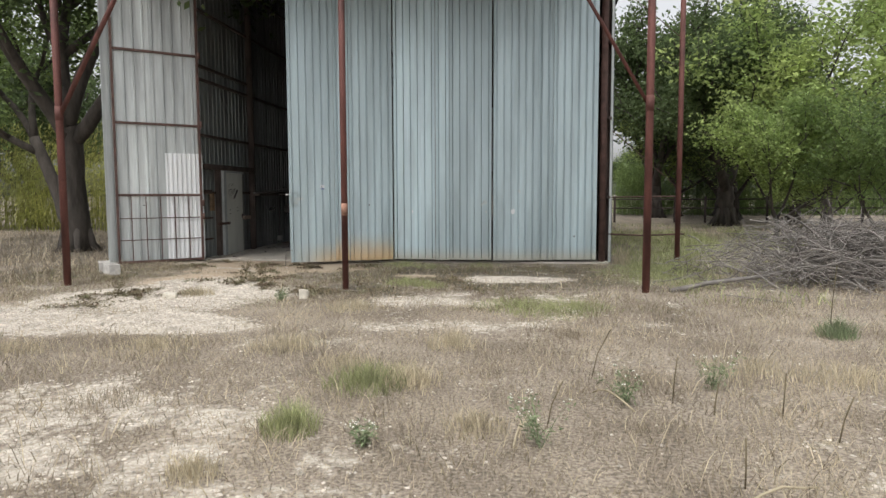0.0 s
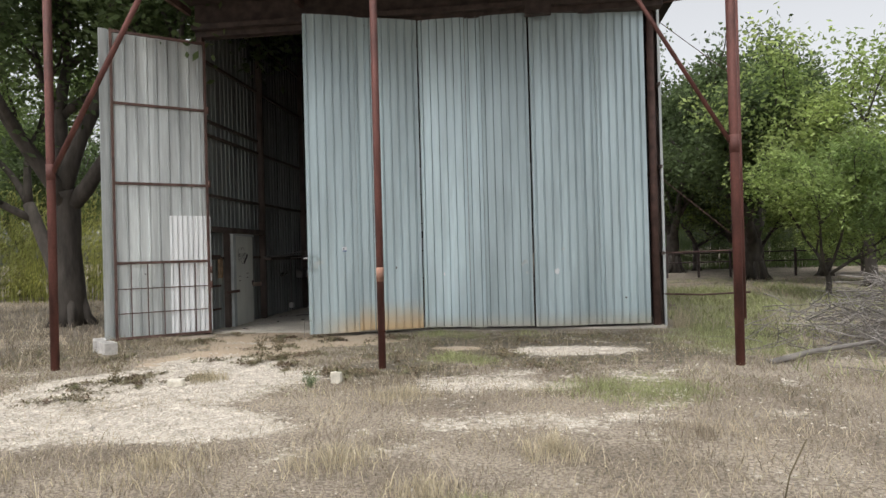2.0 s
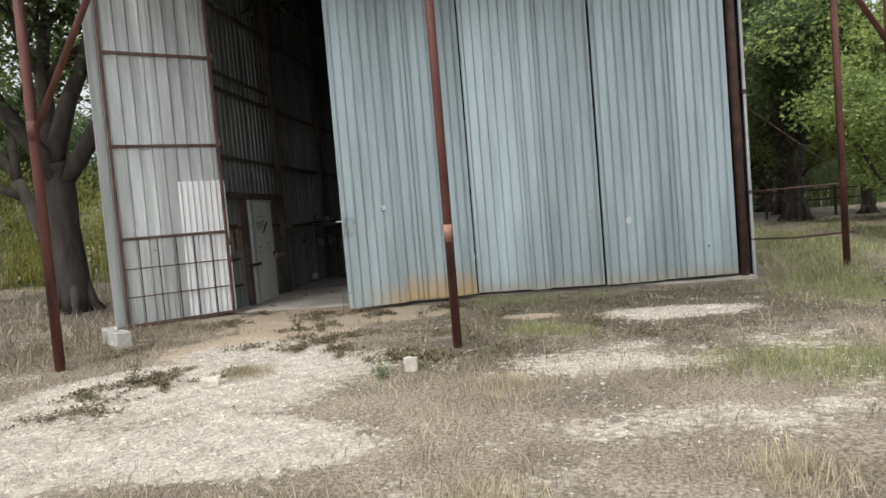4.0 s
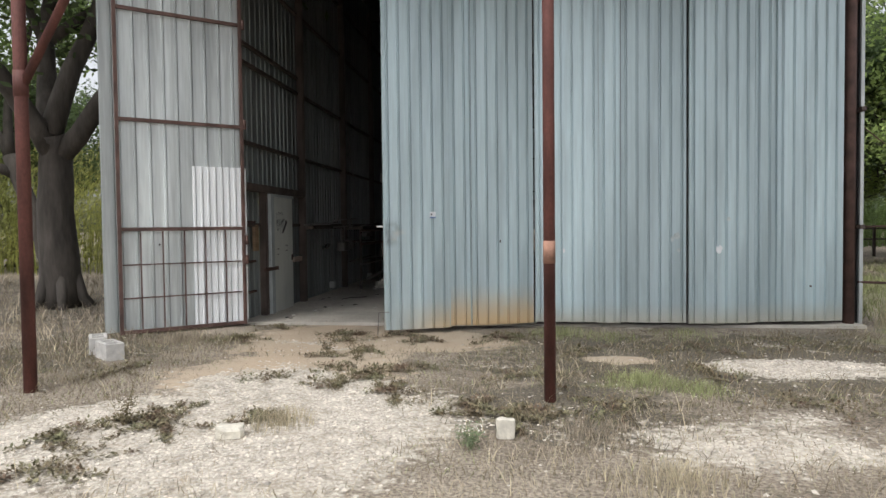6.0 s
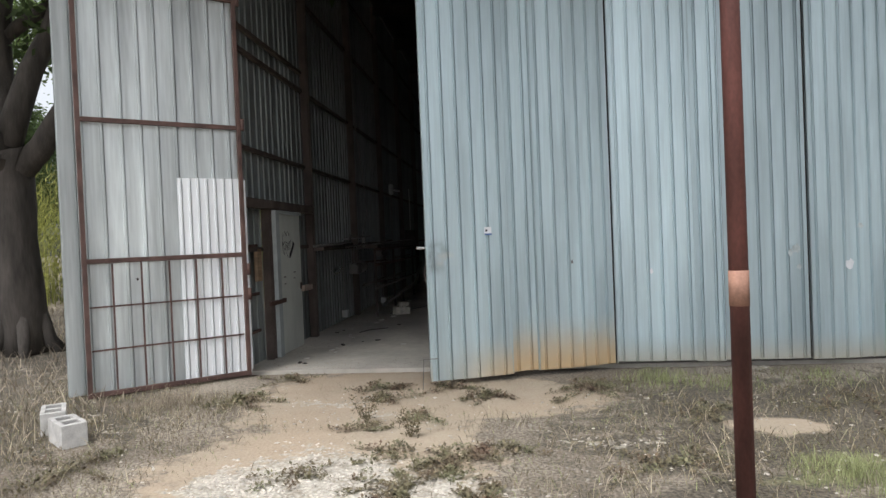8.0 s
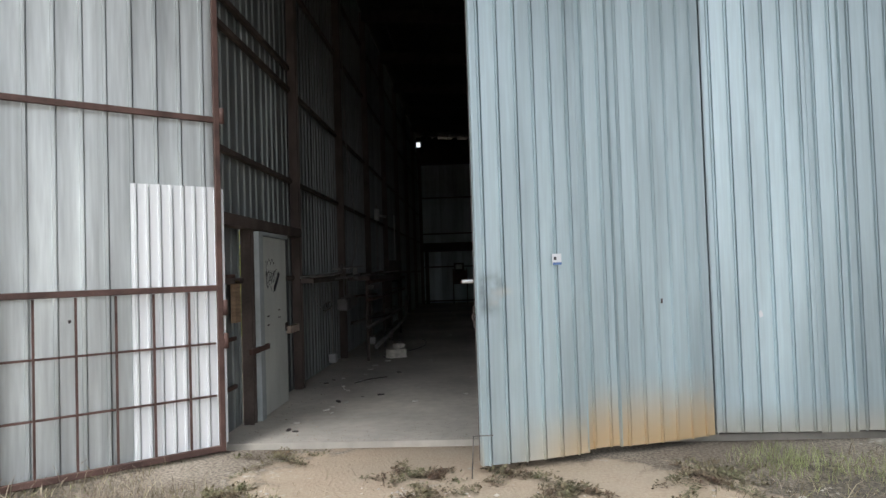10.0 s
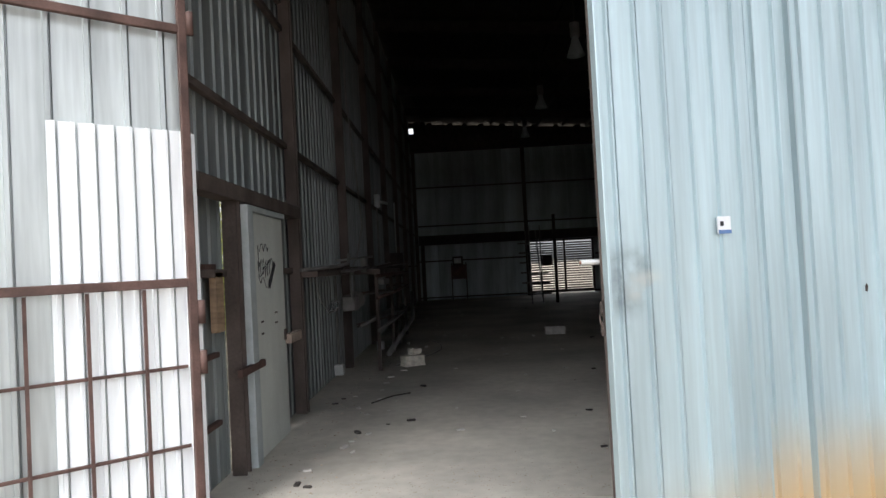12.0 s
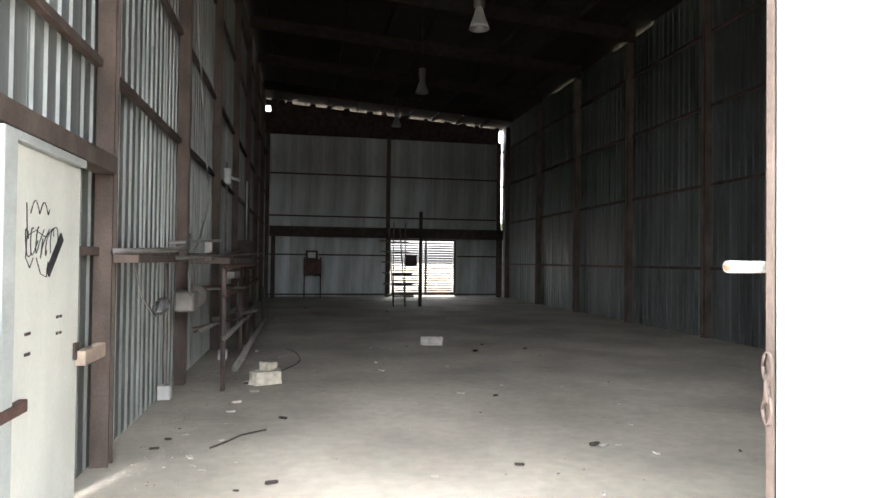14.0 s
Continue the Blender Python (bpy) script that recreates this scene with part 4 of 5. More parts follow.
# ---- loose things on the floor and yard ----
def lump(name, mat, m, size, label, category, seed, group=""):
    """A chipped block or stone."""
    bm = bmesh.new()
    box(bm, -0.5, -0.5, 0, 0.5, 0.5, 1)
    bmesh.ops.subdivide_edges(bm, edges=bm.edges[:], cuts=2, use_grid_fill=True)
    for v in bm.verts:
        k = 1 + 0.16 * noise.noise(v.co * 2.3 + Vector((seed * 7.1, 0, 0)))
        r = 0.86 if abs(abs(v.co.x) - 0.5) < 0.01 and abs(abs(v.co.y) - 0.5) < 0.01 else 1
        v.co = Vector((v.co.x * size[0] * k * r, v.co.y * size[1] * k * r, max(0, v.co.z) * size[2] * k))
    ob = link(name, bm, mat)
    ob.matrix_world = m
    return tagged(ob, label, category, group)


def cinder_block(m):
    e = empty("cinder_block", m, "pale hollow concrete block lying in dry grass", "block")
    bm = bmesh.new()
    for a in (-0.2, -0.02, 0.16):
        box(bm, a, -0.1, 0, a + 0.04, 0.1, 0.2, 0.006)
    for y in (-0.1, 0.065):
        for a in (-0.159, 0.021):
            box(bm, a, y, 0, a + 0.138, y + 0.035, 0.2)
    part("body", bm, BLOCK, e)
    return e


cinder_block(pose(-7.8, 11.6, 0.0, 0, 0, 140))
cinder_block(pose(-8.22, 12.0, 0.0, 0, 0, 125))
lump("broken_block", PALESTONE, pose(-6.42, 20.35, 0.022, 0, 0, 25), (0.36, 0.24, 0.15), "broken pale concrete lump on the floor", "block", 1)
lump("broken_block", PALESTONE, pose(-6.4, 20.5, 0.16, 4, 6, 50), (0.22, 0.14, 0.1), "broken pale concrete lump on another lump", "block", 2)
lump("broken_block", BLOCK, pose(-3.75, 23.7, 0.022, 0, 0, -5), (0.42, 0.22, 0.15), "grey concrete block on the barn floor", "block", 3)
lump("stone", PALESTONE, pose(-5.14, 8.98, 0.0, 0, 0, 10), (0.19, 0.13, 0.08), "pale limestone lump in the gravel", "stone", 4)
lump("stone", PALESTONE, pose(-3.17, 9.13, 0.0, 0, 0, 5), (0.13, 0.10, 0.13), "pale limestone lump in dry grass", "stone", 5)
lump("stone", PALESTONE, pose(-13.2, 18.0, 0.0, 0, 0, 5), (0.35, 0.2, 0.12), "pale stone under the trees", "stone", 6)
for i in range(110):
    y = RNG.uniform(14.8, 24) if i < 85 else RNG.uniform(24, 36)
    x = RNG.uniform(XL + 0.4, -2.2) if i % 3 else RNG.uniform(XL + 0.35, XL + 1.3)
    s = RNG.uniform(0.012, 0.05)
    dark = RNG.random() < 0.36
    ob = lump("litter_scrap", DARKLITTER if dark else LITTER, pose(x, y, 0.022, 0, 0, RNG.uniform(0, 180)), (s * 2.0, s, s * 0.35), "dark scrap on the dusty floor" if dark else "pale scrap on the dusty floor", "litter", i, "scraps on the floor")
rnd = random.Random(77)
vs, fs = [], []
for i in range(3200):
    x, y = XL + 0.25 + abs(rnd.gauss(0, 0.28)), rnd.uniform(14.6, 30)
    if i > 900:
        x, y = rnd.uniform(XL + 0.2, -2.6), 14.45 + abs(rnd.gauss(0, 0.55))
    if rnd.random() < 0.25:
        x = rnd.uniform(XL + 0.3, 1.5)
    q, a, i0 = rnd.uniform(0.003, 0.016) * (1 if i < 900 else 0.5), rnd.uniform(0, 6.3), len(vs)
    for k in range(5):
        t = a + k * 1.2566
        e = q * rnd.uniform(0.6, 1.4)
        vs.append((x + math.cos(t) * e, y + math.sin(t) * e * 0.8, 0.021))
    vs.append((x, y, 0.022 + q * 0.5))
    fs += [(i0 + k, i0 + (k + 1) % 5, i0 + 5) for k in range(5)]
tagged(raw("floor_debris", vs, fs, DEBRIS), "brown crumbs and grit along wall foot and threshold", "debris", kind="stuff")
wire("floor_wire", DARKLITTER, [(-6.7, 17.6, 0.03), (-6.55, 17.75, 0.05), (-6.5, 17.95, 0.03), (-6.3, 18.1, 0.03)], 0.008, "dark wire bit on the floor", "wire")
wire("floor_hose", DARKLITTER, [(-6.5, 20.9, 0.035), (-6.25, 21.2, 0.035), (-6.1, 21.6, 0.035), (-6.02, 22.0, 0.035), (-6.03, 22.5, 0.035), (-6.1, 23.0, 0.035), (-6.25, 23.4, 0.035)], 0.006, "dark hose lying on the floor", "hose")
wire("bent_stake", GREYPIPE, [(-5.02, 13.35, 0.0), (-5.0, 13.35, 0.32), (-4.85, 13.33, 0.33)], 0.006, "thin bent wire stake by the door", "stake")

# ---- vegetation ----
def blades(name, spots, mat, label, category, kind="stuff"):
    """Many bent grass blades in one mesh. spots: x, y, height, lean, width."""
    rnd = np.random.default_rng(len(spots))
    sp = np.array(spots)
    n = len(sp)
    ang, turn = rnd.uniform(0, 2 * np.pi, n), rnd.uniform(0, 2 * np.pi, n)
    dx, dy = np.cos(ang) * sp[:, 3], np.sin(ang) * sp[:, 3]
    wx, wy = np.cos(turn) * sp[:, 4] / 2, np.sin(turn) * sp[:, 4] / 2
    x, y, h = sp[:, 0], sp[:, 1], sp[:, 2]
    z = sp[:, 5]
    v = np.stack([np.stack([x - wx, y - wy, z - 0.01], 1), np.stack([x + wx, y + wy, z - 0.01], 1),
                  np.stack([x + dx * 0.4 + wx * 0.8, y + dy * 0.4 + wy * 0.8, z + h * 0.6], 1), np.stack([x + dx * 0.4 - wx * 0.8, y + dy * 0.4 - wy * 0.8, z + h * 0.6], 1),
                  np.stack([x + dx, y + dy, z + h], 1)], 1).reshape(-1, 3)
    i = np.arange(n) * 5
    faces = [t for a in i.tolist() for t in ((a, a + 1, a + 2, a + 3), (a + 3, a + 2, a + 4))]
    return tagged(raw(name, v.tolist(), faces, mat), label, category, kind=kind)


def yard_grass():
    rnd = random.Random(21)
    dry, straw, green, dark = [], [], [], []
    for i in range(150000):
        r = rnd.random()
        y = -1.5 + 16.2 * rnd.random() ** 1.25
        half = 3.0 + 0.62 * max(0, y + 2)
        x = rnd.uniform(-2.5 - half, 1.5 + half)
        if (-8.4 < x < 2.0 and y > 13.5 + 0.08 * (x + 6) and x > -7.5) or y > 15.5:
            continue
        g, d, gr, dk = cover(x, y)
        clump = noise.noise((x * 1.7, y * 1.7, 4.0))
        if rnd.random() < max(g * 0.97, d * 0.985) or clump + rnd.uniform(-0.35, 0.35) < -0.12:
            continue
        z = height(x, y)
        h = rnd.uniform(0.02, 0.085) * (1.25 + clump)
        row = (x, y, h, h * rnd.uniform(0.3, 1.6), rnd.uniform(0.003, 0.007), z)
        if gr > 0.45 and rnd.random() < 0.7:
            green.append(row)
        elif rnd.random() < 0.16 + 0.25 * max(0, noise.noise((x * 0.9, y * 0.9, 12.0))):
            straw.append((x, y, h * 1.5, h * 1.3, row[4], z))
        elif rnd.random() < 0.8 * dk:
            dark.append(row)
        else:
            dry.append(row)
    for i in range(30000):
        a = rnd.uniform(0, 2 * math.pi)
        x, y = (rnd.uniform(-22, -8), rnd.uniform(9, 24)) if i % 2 else (rnd.uniform(2.2, 20), rnd.uniform(9, 32))
        z = height(x, y)
        h = rnd.uniform(0.05, 0.22)
        row = (x, y, h, h * rnd.uniform(0.3, 1.2), rnd.uniform(0.008, 0.016), z)
        (green if x > 2 and noise.noise((x * 0.5, y * 0.5, 1.0)) > -0.05 else dry).append(row)
    for i in range(14000):
        x, y = rnd.uniform(2.1, 8.5), rnd.uniform(12.5, 27)
        if noise.noise((x * 0.35, y * 0.35, 6.0)) < -0.15 or (4.2 < x - 0.12 * y + 1.0 < 5.2):
            continue
        h = rnd.uniform(0.06, 0.24)
        green.append((x, y, h, h * rnd.uniform(0.3, 1.0), rnd.uniform(0.008, 0.016), height(x, y)))
    for i in range(120000):
        y = 0.6 + 8.6 * rnd.random() ** 1.3
        x = rnd.uniform(-3.2 - 0.62 * y, 1.2 + 0.75 * y)
        g, d, gr, dk = cover(x, y)
        if rnd.random() < g * 0.9:
            continue
        n = noise.noise((x * 1.3, y * 1.3, 31.0))
        h = rnd.uniform(0.012, 0.05) * (1.2 + n)
        row = (x, y, h, rnd.uniform(0.02, 0.07), rnd.uniform(0.002, 0.0045), height(x, y))
        (straw if rnd.random() < 0.10 + 0.2 * max(0, n) else dark if rnd.random() < 0.22 - 0.3 * n else dry).append(row)
    for i in range(60000):
        x, y = rnd.uniform(-9.5, 3.5), rnd.uniform(8.3, 14.0)
        if y > 13.3 + 0.1 * (x + 6) and -7.6 < x < -2:
            continue
        g, d, gr, dk = cover(x, y)
        n = noise.noise((x * 1.1, y * 1.1, 17.0))
        if rnd.random() < max(g * 1.05, d * 0.98) or (n + rnd.uniform(-0.3, 0.3) < -0.1 and x > -6.6):
            continue
        h = rnd.uniform(0.015, 0.06)
        row = (x, y, h, h * rnd.uniform(0.5, 2.0), rnd.uniform(0.003, 0.006), height(x, y))
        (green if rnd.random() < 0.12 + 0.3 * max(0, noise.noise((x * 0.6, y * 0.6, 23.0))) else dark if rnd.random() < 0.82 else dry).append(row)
    blades("dry_grass", dry, DRY, "short dry brown grass over the yard", "grass")
    blades("straw_grass", straw, STRAW, "pale straw coloured grass blades", "grass")
    blades("green_grass", green, GREEN, "patches of low green grass", "grass")
    blades("dark_weeds", dark, DARKWEED, "low dark dried weeds near the barn", "grass")


yard_grass()


def tuft(x, y, r, h, n, mat, label, seed):
    rnd = random.Random(seed)
    rows = []
    for _ in range(n):
        a, q = rnd.uniform(0, 2 * math.pi), r * rnd.random() ** 0.8
        hh = h * rnd.uniform(0.45, 1.05) * (1 - 0.4 * q / r)
        px, py = x + q * math.cos(a), y + q * math.sin(a)
        rows.append((px, py, hh, hh * rnd.uniform(0.2, 0.8), rnd.uniform(0.003, 0.006), height(px, py)))
    if mat is DARKWEED:
        vs, fs = [], []
        arms = [(rnd.uniform(0, 6.3), r * rnd.uniform(0.5, 1.5)) for _ in range(9)]
        for _ in range(n * 3):
            a, reach = rnd.choice(arms)
            q = reach * rnd.random() ** 0.7
            c = Vector((x + q * math.cos(a) + rnd.gauss(0, 0.025), y + q * math.sin(a) + rnd.gauss(0, 0.025), 0))
            c.z = height(c.x, c.y) + rnd.uniform(0.004, 0.05) * (1.2 - q / (r * 1.6))
            d = Vector((rnd.gauss(0, 1), rnd.gauss(0, 1), rnd.gauss(0.2, 0.5))).normalized() * rnd.uniform(0.016, 0.044)
            w = d.cross(Vector((0, 0, 1))).normalized() * d.length * 0.3
            i0 = len(vs)
            vs += [c, c + d * 0.5 + w, c + d, c + d * 0.5 - w]
            fs.append((i0, i0 + 1, i0 + 2, i0 + 3))
        ob = tagged(raw("weed_mat", vs, fs, CREEPER), label, "weed", kind="stuff")
    else:
        ob = blades("grass_tuft", rows, mat, label, "grass tuft", "stuff")
    ob["group"] = "grass tufts in the yard"


for i, (x, y, r, h, n, mat) in enumerate((
        (-1.22, 4.95, 0.34, 0.24, 800, GREEN), (-0.92, 5.05, 0.25, 0.26, 400, STRAW), (-1.47, 3.92, 0.2, 0.24, 600, GREEN), (-1.55, 5.5, 0.3, 0.16, 350, STRAW),
        (-2.3, 6.1, 0.4, 0.2, 420, STRAW), (-3.6, 5.95, 0.5, 0.16, 500, STRAW), (-4.9, 5.6, 0.5, 0.15, 420, STRAW), (-1.75, 3.2, 0.16, 0.16, 260, STRAW),
        (-0.3, 4.1, 0.22, 0.16, 300, STRAW), (-0.1, 8.7, 0.6, 0.14, 800, GREEN), (0.7, 8.6, 0.45, 0.15, 500, GREEN), (-0.7, 6.4, 0.3, 0.22, 320, STRAW),
        (-4.9, 9.3, 0.28, 0.2, 320, STRAW), (-1.95, 10.75, 0.4, 0.16, 650, GREEN), (-1.5, 10.5, 0.28, 0.14, 380, GREEN), (-5.1, 9.45, 0.2, 0.22, 260, DARKWEED),
        (-5.9, 9.4, 0.35, 0.15, 360, DARKWEED), (-4.75, 10.6, 0.3, 0.14, 300, DARKWEED), (-4.2, 10.3, 0.35, 0.12, 300, DARKWEED), (-5.5, 13.4, 0.3, 0.1, 240, DARKWEED),
        (-4.3, 13.1, 0.35, 0.12, 300, DARKWEED), (-3.3, 13.3, 0.3, 0.12, 260, DARKWEED), (-2.5, 13.6, 0.5, 0.14, 600, GREEN), (2.05, 14.3, 0.22, 0.55, 240, STRAW),
        (2.6, 12.9, 0.8, 0.22, 900, GREEN), (3.2, 7.15, 0.2, 0.28, 500, WEED), (-6.9, 12.9, 0.4, 0.14, 420, DARKWEED), (-7.6, 12.8, 0.5, 0.16, 560, DRY),
        (1.9, 5.7, 0.5, 0.18, 420, STRAW), (2.6, 5.4, 0.5, 0.2, 420, STRAW), (0.9, 5.2, 0.4, 0.16, 320, DRY), (-3.0, 4.4, 0.35, 0.1, 320, DRY), (0.5, 6.9, 0.5, 0.15, 520, DRY),
        (-6.4, 8.9, 0.3, 0.14, 260, DARKWEED), (-3.2, 9.6, 0.5, 0.13, 520, DARKWEED), (-2.6, 9.2, 0.5, 0.13, 520, DRY), (-2.2, 8.3, 0.4, 0.2, 360, STRAW),
        (-5.0, 11.3, 0.3, 0.10, 160, DARKWEED), (-4.5, 10.95, 0.35, 0.10, 170, DARKWEED), (-5.35, 11.9, 0.2, 0.10, 120, DARKWEED), (-4.85, 12.2, 0.25, 0.10, 130, DARKWEED), (-5.6, 10.8, 0.25, 0.09, 120, DARKWEED), (-4.1, 11.4, 0.3, 0.1, 160, DARKWEED),
        (-6.67, 13.9, 0.35, 0.1, 200, DARKWEED), (-5.3, 12.95, 0.3, 0.1, 180, DARKWEED), (-4.75, 13.35, 0.3, 0.1, 160, DARKWEED), (-3.3, 13.2, 0.45, 0.1, 260, DARKWEED), (-4.5, 11.1, 0.4, 0.1, 260, DARKWEED), (-5.8, 9.3, 0.4, 0.1, 300, DARKWEED),
        (-6.1, 8.3, 0.4, 0.1, 260, DARKWEED), (-3.0, 11.0, 0.5, 0.1, 300, DARKWEED), (-2.4, 12.3, 0.5, 0.1, 280, DARKWEED), (-1.0, 12.6, 0.6, 0.1, 300, DARKWEED), (0.4, 12.9, 0.6, 0.1, 300, DARKWEED), (-3.6, 9.9, 0.4, 0.1, 260, DARKWEED),
        (-1.2, 11.2, 0.4, 0.1, 220, DARKWEED), (-7.3, 11.0, 0.5, 0.1, 280, DARKWEED), (-2.2, 9.9, 0.4, 0.1, 220, DARKWEED), (-0.6, 10.0, 0.5, 0.1, 240, DARKWEED), (-1.9, 13.3, 0.4, 0.12, 300, GREEN), (-0.9, 13.6, 0.5, 0.12, 300, GREEN),
        (0.3, 8.4, 0.6, 0.14, 500, GREEN), (2.3, 12.0, 0.6, 0.2, 500, GREEN), (2.9, 14.0, 0.8, 0.25, 700, GREEN), (3.6, 15.6, 1.0, 0.25, 800, GREEN), (2.6, 11.0, 0.5, 0.16, 350, GREEN))):
    name = {GREEN: "green and yellow grass tuft", STRAW: "straw coloured dry grass tuft", DARKWEED: "low creeping dark green weed with small leaves", DRY: "brown dry grass clump", WEED: "fresh green leafy weed clump"}[mat]
    tuft(x, y, r, h, n, mat, name, i + 50)


def stems():
    """Dry stalks, bare twigs and a few flowering weeds."""
    rnd = random.Random(8)
    for x, y, h, lean in ((1.05, 4.75, 0.34, 0.03), (1.72, 4.55, 0.3, 0.02), (1.9, 4.15, 0.27, 0.08), (1.28, 4.55, 0.22, 0.03), (1.12, 3.4, 0.26, 0.0), (0.55, 5.4, 0.4, 0.15), (3.15, 7.2, 0.75, 0.05), (0.15, 4.2, 0.3, 0.1)):
        wire("dry_stalk", DARKWEED, [(x, y, -0.01), (x + lean * 0.3, y, h * 0.5), (x + lean, y + 0.02, h)], 0.0045, "upright bare dry weed stalk", "stalk")["group"] = "dry stalks"
    for x, y, ang, n in ((-0.05, 3.75, 80, 0.5), (0.9, 3.0, 35, 0.7), (1.9, 3.55, 12, 0.9), (-0.15, 2.85, 15, 0.6), (1.6, 2.95, -20, 0.5), (0.75, 4.5, 120, 0.5), (-1.6, 10.6, 20, 0.5), (2.6, 3.1, 5, 0.6)):
        a = radians(ang)
        pts = [(x + n * k / 5 * math.cos(a) + rnd.uniform(-0.015, 0.015), y + n * k / 5 * math.sin(a) + rnd.uniform(-0.015, 0.015), 0.02 + 0.07 * math.sin(k / 5 * math.pi)) for k in range(6)]
        wire("fallen_twig", STRAW if y < 9 else DARKWEED, pts, 0.007, "pale fallen twig lying on dry grass", "twig")["group"] = "fallen twigs"
    for x, y, s, mat in ((0.1, 3.85, 0.28, WEED), (0.72, 4.7, 0.24, WEED), (1.45, 5.2, 0.28, WEED), (-0.95, 3.75, 0.16, WEED), (-6.1, 9.2, 0.25, DARKWEED), (-5.35, 12.1, 0.25, DARKWEED), (-4.9, 11.7, 0.22, DARKWEED), (-3.4, 8.85, 0.16, WEED)):
        e = empty("weed_plant", pose(x, y, height(x, y)), "small branching weed with pale flowers" if mat is WEED else "small dark leafy weed", "weed", "small weeds")
        bm, vs, fs, fv, ff = bmesh.new(), [], [], [], []
        for k in range(9):
            a, lean = rnd.uniform(0, 6.3), rnd.uniform(0.2, 0.8)
            tip = Vector((math.cos(a) * s * lean, math.sin(a) * s * lean, s * rnd.uniform(0.6, 1.1)))
            tube(bm, [(0, 0, -0.01), tip * 0.5 + Vector((0, 0, s * 0.1)), tip], 0.003, 0.001, 4)
            for j in range(26):
                c = tip * rnd.uniform(0.2, 1.0) + Vector((rnd.gauss(0, 0.02), rnd.gauss(0, 0.02), rnd.gauss(0, 0.015)))
                d, w = Vector((rnd.gauss(0, 1), rnd.gauss(0, 1), rnd.gauss(0, 0.6))).normalized(), Vector((rnd.gauss(0, 1), rnd.gauss(0, 1), rnd.gauss(0, 1))).normalized()
                i0 = len(vs)
                vs += [c, c + d * 0.02 + w * 0.006, c + d * 0.042, c + d * 0.02 - w * 0.006]
                fs.append((i0, i0 + 1, i0 + 2, i0 + 3))
            if mat is WEED:
                for j in range(3):
                    c = tip + Vector((rnd.gauss(0, 0.02), rnd.gauss(0, 0.02), 0.01))
                    i0 = len(fv)
                    fv += [c + Vector((0.005, 0, 0)), c + Vector((0, 0.005, 0.002)), c - Vector((0.005, 0, 0)), c - Vector((0, 0.005, 0.002)), c + Vector((0, 0, 0.005))]
                    ff += [(i0, i0 + 1, i0 + 4), (i0 + 1, i0 + 2, i0 + 4), (i0 + 2, i0 + 3, i0 + 4), (i0 + 3, i0, i0 + 4)]
        part("stem", bm, mat, e)
        raw("foliage", vs, fs, mat, e)["kind"] = "stuff"
        if fv:
            raw("blossom", fv, ff, FLOWER, e, "small pale flowers")["kind"] = "stuff"


stems()


def gravel():
    """Loose stones, joined."""
    rnd = random.Random(31)
    octa = [(1, 0, 0), (0, 1, 0), (-1, 0, 0), (0, -1, 0), (0, 0, 1), (0, 0, -1)]
    tri = [(0, 1, 4), (1, 2, 4), (2, 3, 4), (3, 0, 4), (1, 0, 5), (2, 1, 5), (3, 2, 5), (0, 3, 5)]
    vs, fs = [], []
    count = 0
    while count < 40000:
        x, y = rnd.uniform(-11, 3.5), rnd.uniform(0.2, 13.2)
        g, d, gr, dk = cover(x, y)
        if rnd.random() > max(g * g * 1.1, 0.012, 0.03 * d):
            continue
        count += 1
        s = rnd.uniform(0.006, 0.015) * (1.6 if rnd.random() < 0.06 else 1)
        a = rnd.uniform(0, 6.3)
        ca, sa = math.cos(a), math.sin(a)
        z, i0 = height(x, y) + s * 0.2, len(vs)
        for p in octa:
            k = s * rnd.uniform(0.7, 1.25)
            px, py, pz = p[0] * k * 1.3, p[1] * k, p[2] * k * 0.6
            vs.append((x + px * ca - py * sa, y + px * sa + py * ca, z + pz))
        fs += [(i0 + p, i0 + q, i0 + r) for p, q, r in tri]
    tagged(raw("gravel", vs, fs, GRAVEL), "loose pale limestone gravel on the drive", "gravel", kind="stuff")


gravel()


